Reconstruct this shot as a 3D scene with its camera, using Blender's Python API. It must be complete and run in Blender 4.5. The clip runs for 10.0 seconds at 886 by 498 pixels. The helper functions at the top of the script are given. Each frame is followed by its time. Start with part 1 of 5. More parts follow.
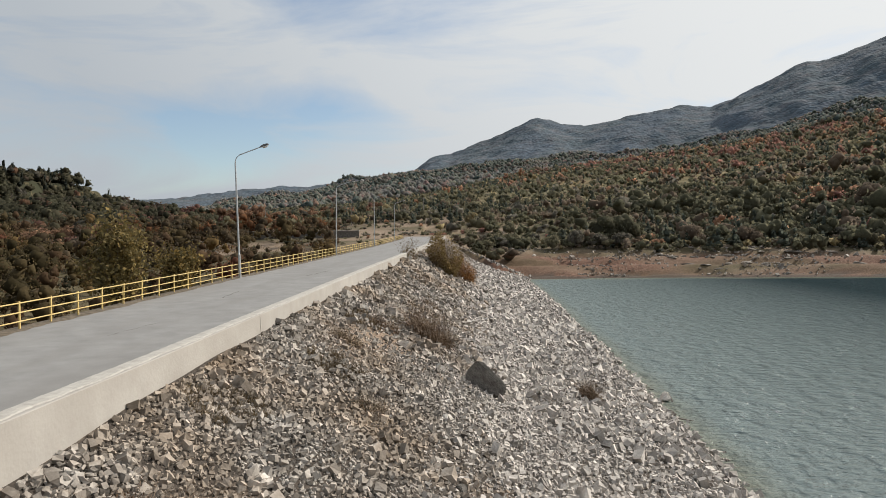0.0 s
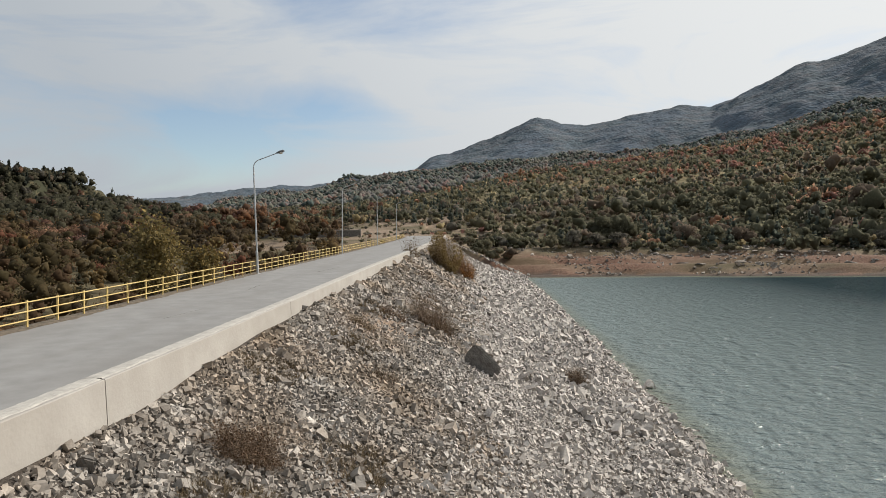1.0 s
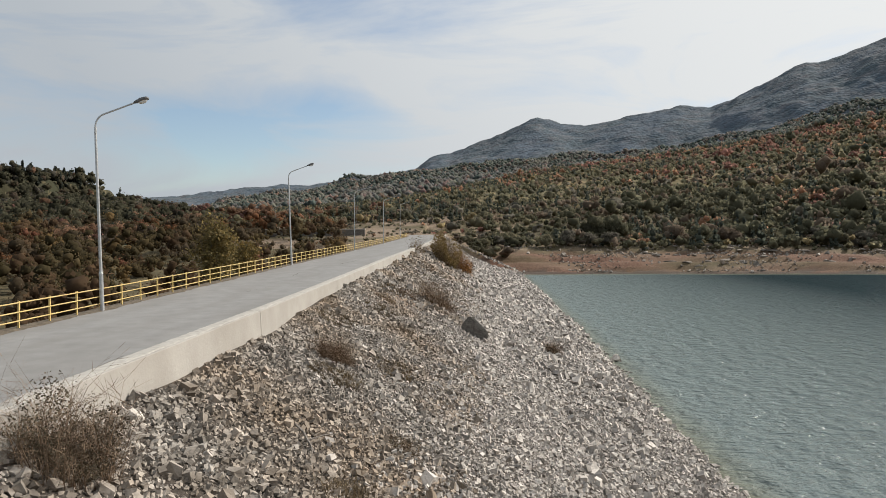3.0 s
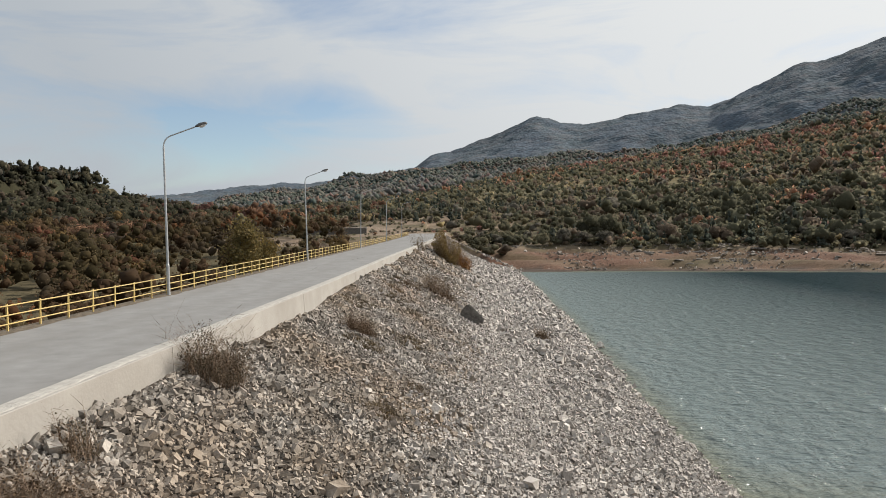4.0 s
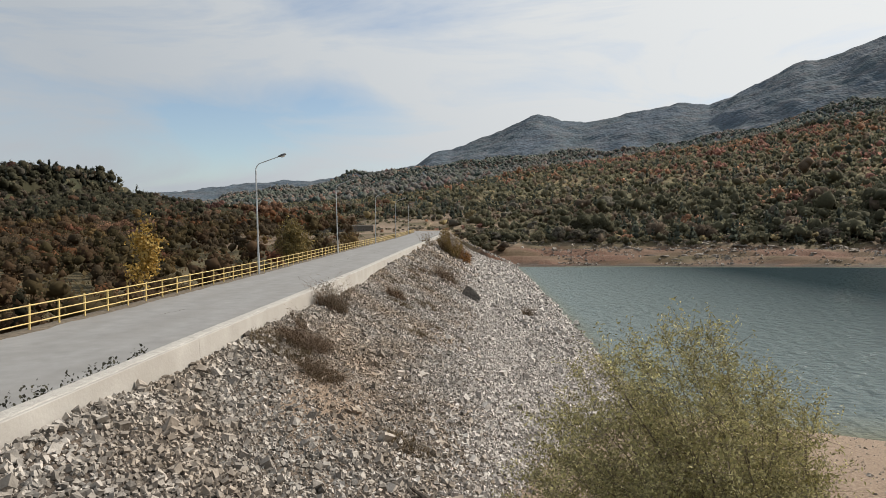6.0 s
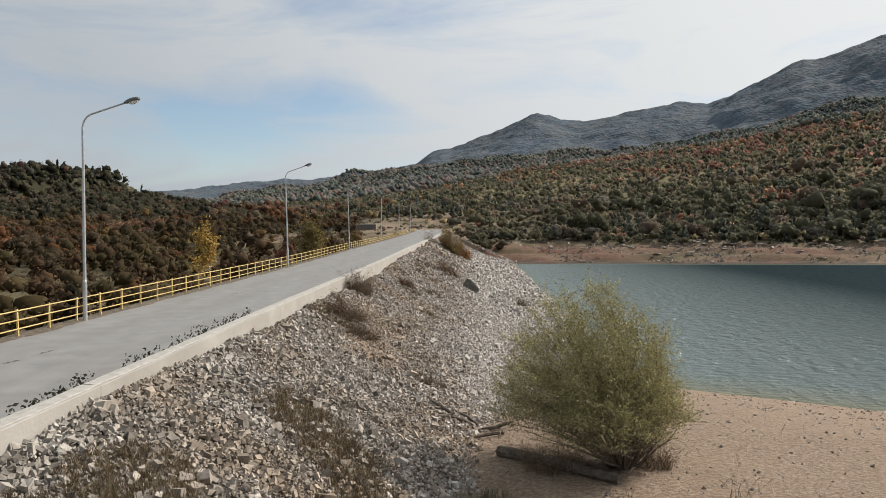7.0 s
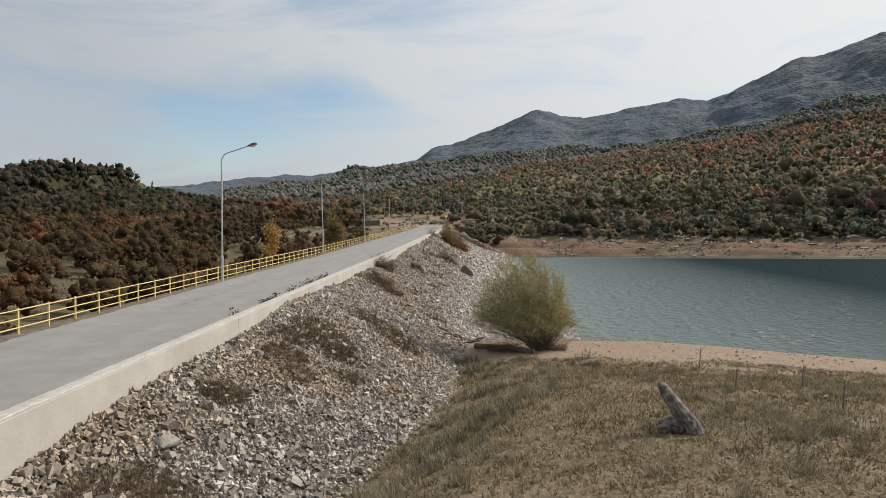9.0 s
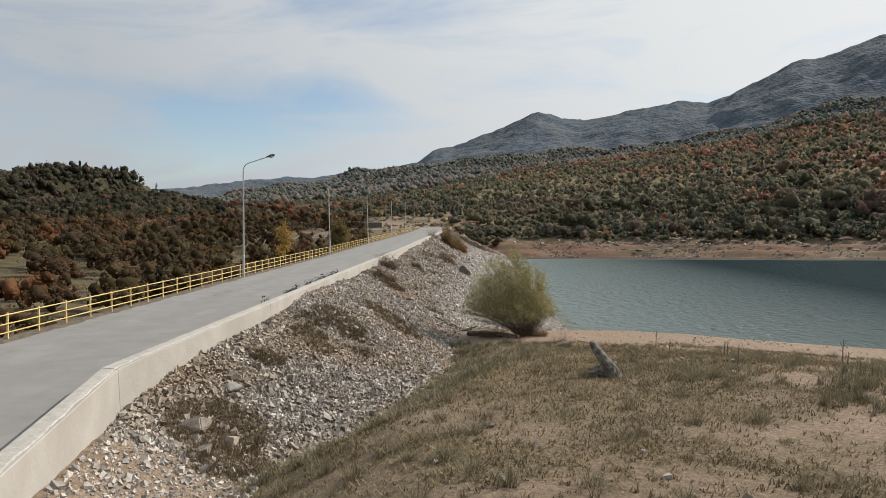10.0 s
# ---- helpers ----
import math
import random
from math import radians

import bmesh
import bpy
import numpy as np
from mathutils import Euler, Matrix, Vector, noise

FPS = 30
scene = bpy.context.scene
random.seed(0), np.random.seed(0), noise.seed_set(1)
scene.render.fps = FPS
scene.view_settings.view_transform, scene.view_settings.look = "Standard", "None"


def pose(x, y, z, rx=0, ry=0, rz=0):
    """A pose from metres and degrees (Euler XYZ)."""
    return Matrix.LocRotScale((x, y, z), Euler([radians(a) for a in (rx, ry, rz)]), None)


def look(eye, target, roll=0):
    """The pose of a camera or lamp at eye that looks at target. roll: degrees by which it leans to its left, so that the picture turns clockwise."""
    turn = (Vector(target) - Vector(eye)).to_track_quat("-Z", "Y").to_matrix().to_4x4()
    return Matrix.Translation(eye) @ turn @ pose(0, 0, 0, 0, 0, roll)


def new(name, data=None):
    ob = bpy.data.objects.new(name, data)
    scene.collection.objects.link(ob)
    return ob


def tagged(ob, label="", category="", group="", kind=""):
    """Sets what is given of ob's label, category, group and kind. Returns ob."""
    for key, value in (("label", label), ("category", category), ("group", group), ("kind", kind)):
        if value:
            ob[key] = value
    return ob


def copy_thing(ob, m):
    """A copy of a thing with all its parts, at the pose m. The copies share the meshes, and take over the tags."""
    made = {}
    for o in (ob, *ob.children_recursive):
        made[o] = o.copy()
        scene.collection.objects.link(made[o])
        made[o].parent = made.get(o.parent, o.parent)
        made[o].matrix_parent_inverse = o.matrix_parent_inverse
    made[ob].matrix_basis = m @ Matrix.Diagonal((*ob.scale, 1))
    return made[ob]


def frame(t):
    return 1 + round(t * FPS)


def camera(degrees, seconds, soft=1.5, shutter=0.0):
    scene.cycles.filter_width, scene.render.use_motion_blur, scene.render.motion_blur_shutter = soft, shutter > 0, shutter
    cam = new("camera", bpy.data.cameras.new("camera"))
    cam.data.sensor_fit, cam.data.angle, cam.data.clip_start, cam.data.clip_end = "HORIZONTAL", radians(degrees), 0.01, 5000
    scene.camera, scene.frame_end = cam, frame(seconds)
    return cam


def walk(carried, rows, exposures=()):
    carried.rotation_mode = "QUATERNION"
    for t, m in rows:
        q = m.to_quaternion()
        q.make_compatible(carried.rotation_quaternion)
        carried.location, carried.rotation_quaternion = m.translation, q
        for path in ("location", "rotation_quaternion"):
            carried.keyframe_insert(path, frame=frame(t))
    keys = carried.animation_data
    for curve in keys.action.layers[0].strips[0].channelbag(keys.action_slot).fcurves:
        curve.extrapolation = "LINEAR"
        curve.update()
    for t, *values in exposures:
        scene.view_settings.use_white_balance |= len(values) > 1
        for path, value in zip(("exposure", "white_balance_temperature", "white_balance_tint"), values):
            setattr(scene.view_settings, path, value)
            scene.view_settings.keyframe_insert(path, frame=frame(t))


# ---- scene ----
cam = camera(66.0, 10.0, soft=0.7)
PATH = [
    (0, (-0.887, -0.58, 3.36), (-0.95, 1.418, 3.311), -0.4),
    (0.5, (-0.868, -2.473, 3.411), (-0.93, -0.474, 3.36), -0.3),
    (1, (-0.861, -4.538, 3.379), (-0.924, -2.54, 3.328), -0.3),
    (1.5, (-0.802, -6.826, 3.356), (-0.865, -4.828, 3.304), -0.3),
    (2, (-0.746, -9.309, 3.351), (-0.81, -7.31, 3.298), -0.3),
    (2.5, (-0.708, -11.94, 3.334), (-0.772, -9.942, 3.282), -0.2),
    (4, (-0.633, -21.483, 3.413), (-0.694, -19.484, 3.356), -0.1),
    (4.5, (-0.619, -24.909, 3.479), (-0.682, -22.911, 3.418), 0.1),
    (5, (-0.609, -28.648, 3.48), (-0.672, -26.65, 3.418), 0.0),
    (5.5, (-0.593, -32.549, 3.504), (-0.658, -30.551, 3.441), -0.0),
    (7, (-0.727, -44.614, 3.627), (-0.79, -42.616, 3.558), 0.0),
    (7.5, (-0.687, -48.604, 3.65), (-0.75, -46.606, 3.579), 0.2),
    (8, (-0.569, -52.841, 3.661), (-0.633, -50.844, 3.588), 0.2),
    (8.5, (-0.449, -57.07, 3.652), (-0.512, -55.073, 3.575), 0.2),
    (9, (-0.308, -60.996, 3.7), (-0.372, -58.999, 3.619), 0.1),
    (9.5, (-0.106, -64.089, 3.713), (-0.171, -62.091, 3.635), 0.1),
    (10, (0.11, -66.249, 3.746), (0.043, -64.251, 3.671), 0.1),
]
walk(cam, [(t, look(eye, target, roll)) for t, eye, target, roll in PATH])

# ---- world, sun ----
SUN_EL, SUN_AZ = radians(37), radians(62)      # azimuth from +y (ahead) towards +x
world = bpy.data.worlds.new("sky")
scene.world = world
world.use_nodes = True
wn, wl = world.node_tree.nodes, world.node_tree.links
wn.clear()
w_out = wn.new("ShaderNodeOutputWorld")
w_bg = wn.new("ShaderNodeBackground")
sky = wn.new("ShaderNodeTexSky")
sky.sky_type, sky.sun_disc = "NISHITA", False
sky.sun_elevation, sky.sun_rotation = SUN_EL, SUN_AZ
sky.air_density, sky.dust_density, sky.ozone_density = 1.0, 0.5, 1.5
w_co = wn.new("ShaderNodeTexCoord")
w_map = wn.new("ShaderNodeMapping")
w_map.inputs["Scale"].default_value = (1.0, 1.0, 4.6)
w_map.inputs["Rotation"].default_value = (0.0, 0.12, 0.5)
w_map.inputs["Location"].default_value = (0.35, 0.1, 0.18)
w_n1 = wn.new("ShaderNodeTexNoise")
w_n1.inputs["Scale"].default_value, w_n1.inputs["Detail"].default_value = 2.2, 9.0
w_n1.inputs["Roughness"].default_value, w_n1.inputs["Distortion"].default_value = 0.56, 0.7
w_ramp = wn.new("ShaderNodeValToRGB")
w_ramp.color_ramp.elements[0].position, w_ramp.color_ramp.elements[1].position = 0.30, 0.56
w_ramp.color_ramp.elements[0].color = (0.12, 0.12, 0.12, 1)
w_scale = wn.new("ShaderNodeVectorMath")
w_scale.operation = "SCALE"
w_scale.inputs["Scale"].default_value = 0.12
w_mix = wn.new("ShaderNodeMix")
w_mix.data_type = "RGBA"
w_dot = wn.new("ShaderNodeVectorMath")
w_dot.operation = "DOT_PRODUCT"
w_dot.inputs[1].default_value = (math.sin(SUN_AZ) * math.cos(SUN_EL), math.cos(SUN_AZ) * math.cos(SUN_EL), math.sin(SUN_EL))
wl.new(w_co.outputs["Generated"], w_dot.inputs[0])
w_glow = wn.new("ShaderNodeValToRGB")
w_glow.color_ramp.elements[0].position, w_glow.color_ramp.elements[1].position = 0.10, 0.85
w_glow.color_ramp.elements[0].color, w_glow.color_ramp.elements[1].color = (0.47, 0.51, 0.55, 1), (0.85, 0.865, 0.865, 1)
wl.new(w_dot.outputs["Value"], w_glow.inputs["Fac"])
wl.new(w_glow.outputs["Color"], w_mix.inputs["B"])
wl.new(w_co.outputs["Generated"], w_map.inputs["Vector"])
wl.new(w_map.outputs["Vector"], w_n1.inputs["Vector"])
w_gap = wn.new("ShaderNodeVectorMath")
w_gap.operation = "DISTANCE"
w_flat = wn.new("ShaderNodeVectorMath")
w_flat.operation = "MULTIPLY"
w_flat.inputs[1].default_value = (1.0, 1.0, 4.2)
wl.new(w_co.outputs["Generated"], w_flat.inputs[0])
wl.new(w_flat.outputs["Vector"], w_gap.inputs[0])
w_gap.inputs[1].default_value = (-0.27, 0.95, 0.55)
w_open = wn.new("ShaderNodeMapRange")
w_open.inputs["From Min"].default_value, w_open.inputs["From Max"].default_value = 0.04, 0.34
w_open.inputs["To Min"].default_value, w_open.inputs["To Max"].default_value = -0.23, 0.035
wl.new(w_gap.outputs["Value"], w_open.inputs["Value"])
w_sum = wn.new("ShaderNodeMath")
w_sum.operation = "ADD"
wl.new(w_n1.outputs["Fac"], w_sum.inputs[0])
wl.new(w_open.outputs["Result"], w_sum.inputs[1])
wl.new(w_sum.outputs["Value"], w_ramp.inputs["Fac"])
wl.new(w_ramp.outputs["Color"], w_mix.inputs["Factor"])
wl.new(sky.outputs["Color"], w_scale.inputs[0])
wl.new(w_scale.outputs["Vector"], w_mix.inputs["A"])
wl.new(w_mix.outputs["Result"], w_bg.inputs["Color"])
w_bg.inputs["Strength"].default_value = 0.99
wl.new(w_bg.outputs["Background"], w_out.inputs["Surface"])

sun = new("sun", bpy.data.lights.new("sun", "SUN"))
sun.data.energy, sun.data.angle, sun.data.color = 4.8, radians(0.6), (1.0, 0.93, 0.84)
sun.matrix_world = look((math.sin(SUN_AZ) * math.cos(SUN_EL) * 100, math.cos(SUN_AZ) * math.cos(SUN_EL) * 100,
                         math.sin(SUN_EL) * 100), (0, 0, 0))
scene.view_settings.exposure = 0.0

# ---- materials ----


def material(name, ramp, scale=4.0, detail=6.0, rough=0.9, bump=0.3, bump_scale=None, big=None, island=0.0, random_ob=0.0,
             metal=0.0, tint=False, translucent=0.0, dist=0.05, spec=0.3, stretch=None):
    """A noise-coloured surface: ramp is a list of (position, colour); big adds a second, larger pattern of stains (scale, colour, amount)."""
    m = bpy.data.materials.new(name)
    m.use_nodes = True
    n, l = m.node_tree.nodes, m.node_tree.links
    b = n["Principled BSDF"]
    b.inputs["Roughness"].default_value, b.inputs["Metallic"].default_value = rough, metal
    b.inputs["Specular IOR Level"].default_value = spec
    co = n.new("ShaderNodeTexCoord")
    tex = n.new("ShaderNodeTexNoise")
    tex.inputs["Scale"].default_value, tex.inputs["Detail"].default_value = scale, detail
    tex.inputs["Roughness"].default_value = 0.6
    l.new(co.outputs["Object"], tex.inputs["Vector"])
    cr = n.new("ShaderNodeValToRGB")
    while len(cr.color_ramp.elements) < len(ramp):
        cr.color_ramp.elements.new(0.5)
    for e, (p, c) in zip(cr.color_ramp.elements, ramp):
        e.position, e.color = p, (*c, 1)
    l.new(tex.outputs["Fac"], cr.inputs["Fac"])
    colour = cr.outputs["Color"]

    def mix(kind, fac, a, c):
        x = n.new("ShaderNodeMix")
        x.data_type, x.blend_type = "RGBA", kind
        for key, v in (("Factor", fac), ("A", a), ("B", c)):
            if isinstance(v, bpy.types.NodeSocket):
                l.new(v, x.inputs[key])
            else:
                x.inputs[key].default_value = v if key == "Factor" else (*v, 1)
        return x.outputs["Result"]
    if big:
        t2 = n.new("ShaderNodeTexNoise")
        t2.inputs["Scale"].default_value, t2.inputs["Detail"].default_value = big[0], 5.0
        if stretch:
            mp = n.new("ShaderNodeMapping")
            mp.inputs["Scale"].default_value = stretch
            l.new(co.outputs["Object"], mp.inputs["Vector"])
            t2.inputs["Scale"].default_value = 1.0
            l.new(mp.outputs["Vector"], t2.inputs["Vector"])
        else:
            l.new(co.outputs["Object"], t2.inputs["Vector"])
        r2 = n.new("ShaderNodeMapRange")
        r2.inputs["From Min"].default_value, r2.inputs["From Max"].default_value = 0.42, 0.68
        r2.inputs["To Max"].default_value = big[2]
        l.new(t2.outputs["Fac"], r2.inputs["Value"])
        colour = mix("MIX", r2.outputs["Result"], colour, big[1])
    if tint:
        at = n.new("ShaderNodeAttribute")
        at.attribute_name = "tint"
        colour = mix("MULTIPLY", 1.0, colour, at.outputs["Color"])
    if island or random_ob:
        if island:
            src = n.new("ShaderNodeNewGeometry").outputs["Random Per Island"]
        else:
            src = n.new("ShaderNodeObjectInfo").outputs["Random"]
        r3 = n.new("ShaderNodeMapRange")
        k = island or random_ob
        r3.inputs["To Min"].default_value, r3.inputs["To Max"].default_value = 1 - k, 1 + k
        l.new(src, r3.inputs["Value"])
        sc = n.new("ShaderNodeVectorMath")
        sc.operation = "SCALE"
        l.new(colour, sc.inputs[0])
        l.new(r3.outputs["Result"], sc.inputs["Scale"])
        colour = sc.outputs["Vector"]
    l.new(colour, b.inputs["Base Color"])
    if bump:
        bt = n.new("ShaderNodeTexNoise")
        bt.inputs["Scale"].default_value, bt.inputs["Detail"].default_value = bump_scale or scale * 3, 6.0
        l.new(co.outputs["Object"], bt.inputs["Vector"])
        bp = n.new("ShaderNodeBump")
        bp.inputs["Strength"].default_value, bp.inputs["Distance"].default_value = bump, dist
        l.new(bt.outputs["Fac"], bp.inputs["Height"])
        l.new(bp.outputs["Normal"], b.inputs["Normal"])
    if translucent:
        tr = n.new("ShaderNodeBsdfTranslucent")
        ms = n.new("ShaderNodeMixShader")
        ms.inputs["Fac"].default_value = translucent
        l.new(colour, tr.inputs["Color"])
        l.new(b.outputs["BSDF"], ms.inputs[1])
        l.new(tr.outputs["BSDF"], ms.inputs[2])
        l.new(ms.outputs["Shader"], n["Material Output"].inputs["Surface"])
    return m


M_ROAD = material("road_concrete", [(0.3, (0.205, 0.201, 0.193)), (0.7, (0.272, 0.267, 0.257))], 1.2, 8, 0.85, 0.15, 25,
                  big=(0.10, (0.195, 0.187, 0.175), 0.55), stretch=(0.7, 0.10, 1))
M_WALL = material("wall_concrete", [(0.3, (0.345, 0.322, 0.29)), (0.7, (0.42, 0.397, 0.36))], 0.9, 8, 0.9, 0.2, 12,
                  big=(0.35, (0.29, 0.265, 0.23), 0.55))
M_CAP = material("cap_mortar", [(0.35, (0.36, 0.338, 0.305)), (0.65, (0.46, 0.437, 0.395))], 5, 8, 0.95, 0.4, 25)
M_YELLOW = material("yellow_paint", [(0.4, (0.58, 0.42, 0.15)), (0.75, (0.70, 0.54, 0.25))], 3, 6, 0.5, 0.1, 30,
                    big=(2.0, (0.50, 0.37, 0.18), 0.5))
M_GALV = material("galvanised_steel", [(0.3, (0.42, 0.43, 0.43)), (0.7, (0.58, 0.59, 0.59))], 5, 5, 0.45, 0.05, 40, metal=0.6)
M_LAMPHEAD = material("lamp_housing", [(0.3, (0.10, 0.10, 0.10)), (0.7, (0.16, 0.16, 0.16))], 5, 5, 0.5, 0.05)
M_LENS = material("lamp_lens", [(0.3, (0.6, 0.6, 0.58)), (0.7, (0.75, 0.75, 0.72))], 5, 5, 0.25, 0.0)
M_STONE = material("riprap_stone", [(0.25, (0.215, 0.190, 0.164)), (0.5, (0.41, 0.376, 0.338)), (0.75, (0.56, 0.522, 0.476))], 1.8, 5,
                   0.95, 0.4, 14, island=0.42)
M_STONE_DARK = material("upper_riprap_stone", [(0.25, (0.12, 0.104, 0.086)), (0.5, (0.285, 0.256, 0.222)), (0.75, (0.49, 0.455, 0.41))],
                        1.6, 5, 0.95, 0.4, 14, island=0.45, big=(0.22, (0.27, 0.20, 0.135), 0.7))
M_BOULDER = material("boulder_stone", [(0.3, (0.085, 0.075, 0.065)), (0.7, (0.20, 0.185, 0.165))], 3, 7, 0.95, 0.6, 12)
M_BANKROCK = material("bank_rock", [(0.3, (0.16, 0.135, 0.11)), (0.7, (0.36, 0.32, 0.27))], 1.2, 7, 0.95, 0.6, 6)
M_WOODDEAD = material("weathered_wood", [(0.3, (0.12, 0.10, 0.085)), (0.7, (0.34, 0.31, 0.275))], 5, 7, 0.9, 0.6, 20)
M_BARK = material("bark", [(0.3, (0.09, 0.07, 0.05)), (0.7, (0.22, 0.18, 0.14))], 6, 6, 0.95, 0.5)
M_LEAF = material("foliage", [(0.3, (0.7, 0.7, 0.7)), (0.7, (1.05, 1.05, 1.05))], 0.35, 3, 0.8, 0.0, island=0.14, tint=True,
                  translucent=0.25, spec=0.2)
M_CROWN = material("tree_crown", [(0.32, (0.78, 0.78, 0.78)), (0.5, (0.95, 0.95, 0.95)), (0.7, (1.15, 1.15, 1.15))], 1.0, 5, 0.9, 0.3, 2.0, island=0.18, tint=True,
                   dist=0.3, spec=0.1, translucent=0.5)
M_TWIG = material("dry_twigs", [(0.3, (0.12, 0.08, 0.052)), (0.7, (0.26, 0.19, 0.13))], 2, 4, 0.95, 0.0, island=0.35)
M_GRASS = material("dry_grass", [(0.3, (0.125, 0.098, 0.052)), (0.5, (0.20, 0.155, 0.085)), (0.7, (0.33, 0.255, 0.155))], 0.45, 5, 0.95, 0.0, island=0.35,
                   translucent=0.2)

# ---- mesh helpers ----
rng = np.random.default_rng(7)


def mesh_of(name, verts, faces, mat, smooth=False, tint=None):
    """A mesh from arrays: verts (n, 3) and faces (m, 3 or 4)."""
    verts, faces = np.asarray(verts, float), np.asarray(faces, np.int32)
    me = bpy.data.meshes.new(name)
    k = faces.shape[1]
    me.vertices.add(len(verts))
    me.vertices.foreach_set("co", verts.astype(np.float32).ravel())
    me.loops.add(faces.size)
    me.loops.foreach_set("vertex_index", faces.ravel())
    me.polygons.add(len(faces))
    me.polygons.foreach_set("loop_start", np.arange(0, faces.size, k, dtype=np.int32))
    me.polygons.foreach_set("use_smooth", np.full(len(faces), smooth))
    me.update(calc_edges=True)
    me.materials.append(mat)
    if tint is not None:
        at = me.attributes.new("tint", "FLOAT_COLOR", "POINT")
        at.data.foreach_set("color", np.c_[tint, np.ones(len(tint))].astype(np.float32).ravel())
    return me


def part(name, bm, mat, parent=None, label=""):
    """Links a bmesh (or a mesh) as one object, under its parent if there is one."""
    if isinstance(bm, bpy.types.Mesh):
        me = bm
    else:
        me = bpy.data.meshes.new(name)
        bm.to_mesh(me)
        bm.free()
        me.materials.append(mat)
    ob = new(name, me)
    ob.parent = parent
    if label:
        ob["label"] = label
    return ob


def thing(name, place, label, category, group="", kind="", turn=0.0):
    ob = new(name)
    ob.matrix_world = pose(*place, 0, 0, turn)
    return tagged(ob, label, category, group, kind)


def tube(points, radii, sides=8, bm=None):
    """A tapered tube along points."""
    bm = bm or bmesh.new()
    pts = [Vector(p) for p in points]
    rings = []
    for i, p in enumerate(pts):
        d = (pts[min(i + 1, len(pts) - 1)] - pts[max(i - 1, 0)]).normalized()
        a = d.orthogonal().normalized()
        b = d.cross(a)
        r = radii[i] if hasattr(radii, "__len__") else radii
        rings.append([bm.verts.new(p + (a * math.cos(q) + b * math.sin(q)) * r)
                      for q in (2 * math.pi * j / sides for j in range(sides))])
    # keep the rings in step, so that the skin does not twist
    for i in range(1, len(rings)):
        best = min(range(sides), key=lambda k: sum((rings[i][(j + k) % sides].co - rings[i - 1][j].co).length for j in range(sides)))
        rings[i] = rings[i][best:] + rings[i][:best]
    for r1, r2 in zip(rings, rings[1:]):
        for j in range(sides):
            bm.faces.new((r1[j], r1[(j + 1) % sides], r2[(j + 1) % sides], r2[j]))
    bm.faces.new(rings[0][::-1])
    bm.faces.new(rings[-1])
    bmesh.ops.recalc_face_normals(bm, faces=bm.faces)
    return bm


def box(x0, x1, y0, y1, z0, z1, bevel=0.0, bm=None):
    bm = bm or bmesh.new()
    m = Matrix.Translation(((x0 + x1) / 2, (y0 + y1) / 2, (z0 + z1) / 2)) @ Matrix.Diagonal((x1 - x0, y1 - y0, z1 - z0, 1))
    g = bmesh.ops.create_cube(bm, size=1, matrix=m)
    if bevel:
        es = list({e for v in g["verts"] for e in v.link_edges})
        bmesh.ops.bevel(bm, geom=es, offset=bevel, segments=2, affect="EDGES", profile=0.6)
    return bm


# ---- the lie of the land ----
WATER = -8.455
STEP = np.interp


def road_z(y):
    return STEP(y, [-140, -70, -43, -18, 13, 44, 78, 112, 140, 170, 200], [-1.2, -0.65, -0.38, -0.15, 0.05, 0.42, 0.72, 1.08, 1.45, 1.95, 2.6])


def wall_x(y):
    """The lake-side face of the parapet, which runs a little askew to the railing."""
    return STEP(y, [-80, -49.8, 8, 170], [-0.4, -8.42, -7.62, -5.43])


def wavy(x, y, size, seed=0.0):
    """Smooth pseudo-noise, about -1 to 1."""
    a, b = x / size + seed, y / size - seed * 1.7
    return (np.sin(a * 1.3 + 1.7 * np.sin(b * 0.9 + seed)) + np.sin(b * 1.7 + 1.3 * np.sin(a * 1.1)) + np.sin((a + b) * 2.3 + seed * 3) * 0.6
            + np.sin((a - b) * 3.7 + 1.1 * np.sin(a * 2.9)) * 0.4) / 3.0


# skylines seen from about (0, -28): azimuth in radians and slope, near hill, wooded hill, mountain
AZ1 = [-0.75, -0.45, -0.3767, -0.3091, -0.1828, -0.101, -0.0514, -0.0182, 0.0643, 0.1456, 0.2246, 0.3004, 0.3725, 0.4272, 0.4663, 0.5039, 0.5446, 0.75]
SL1 = [0.03, 0.03, 0.0317, 0.0292, 0.0342, 0.0442, 0.0541, 0.0649, 0.0839, 0.0955, 0.1055, 0.1154, 0.1287, 0.1419, 0.1568, 0.1651, 0.1734, 0.19]
AZ2 = [-0.75, -0.3913, -0.3693, -0.3395, -0.3091, -0.2626, -0.223, -0.1828, -0.1421, -0.101, -0.0679, -0.0182, 0.0314, 0.0643, 0.1456, 0.3004, 0.4404, 0.5446, 0.75]
SL2 = [0.03, 0.0375, 0.0417, 0.045, 0.0491, 0.0566, 0.0624, 0.0707, 0.0781, 0.0856, 0.0914, 0.0955, 0.0972, 0.0997, 0.1063, 0.1303, 0.1684, 0.1949, 0.21]
AZ3 = [-0.75, -0.1502, -0.101, -0.0721, -0.0514, -0.0348, -0.0182, -0.0058, 0.0066, 0.0396, 0.0643, 0.0889, 0.1035, 0.1214, 0.1456, 0.1696, 0.1933, 0.2246, 0.2477, 0.2705, 0.293, 0.3151, 0.3398, 0.3655, 0.3933, 0.4205, 0.4404, 0.4535, 0.4663, 0.4853, 0.5039, 0.5221, 0.5446, 0.68, 0.95]
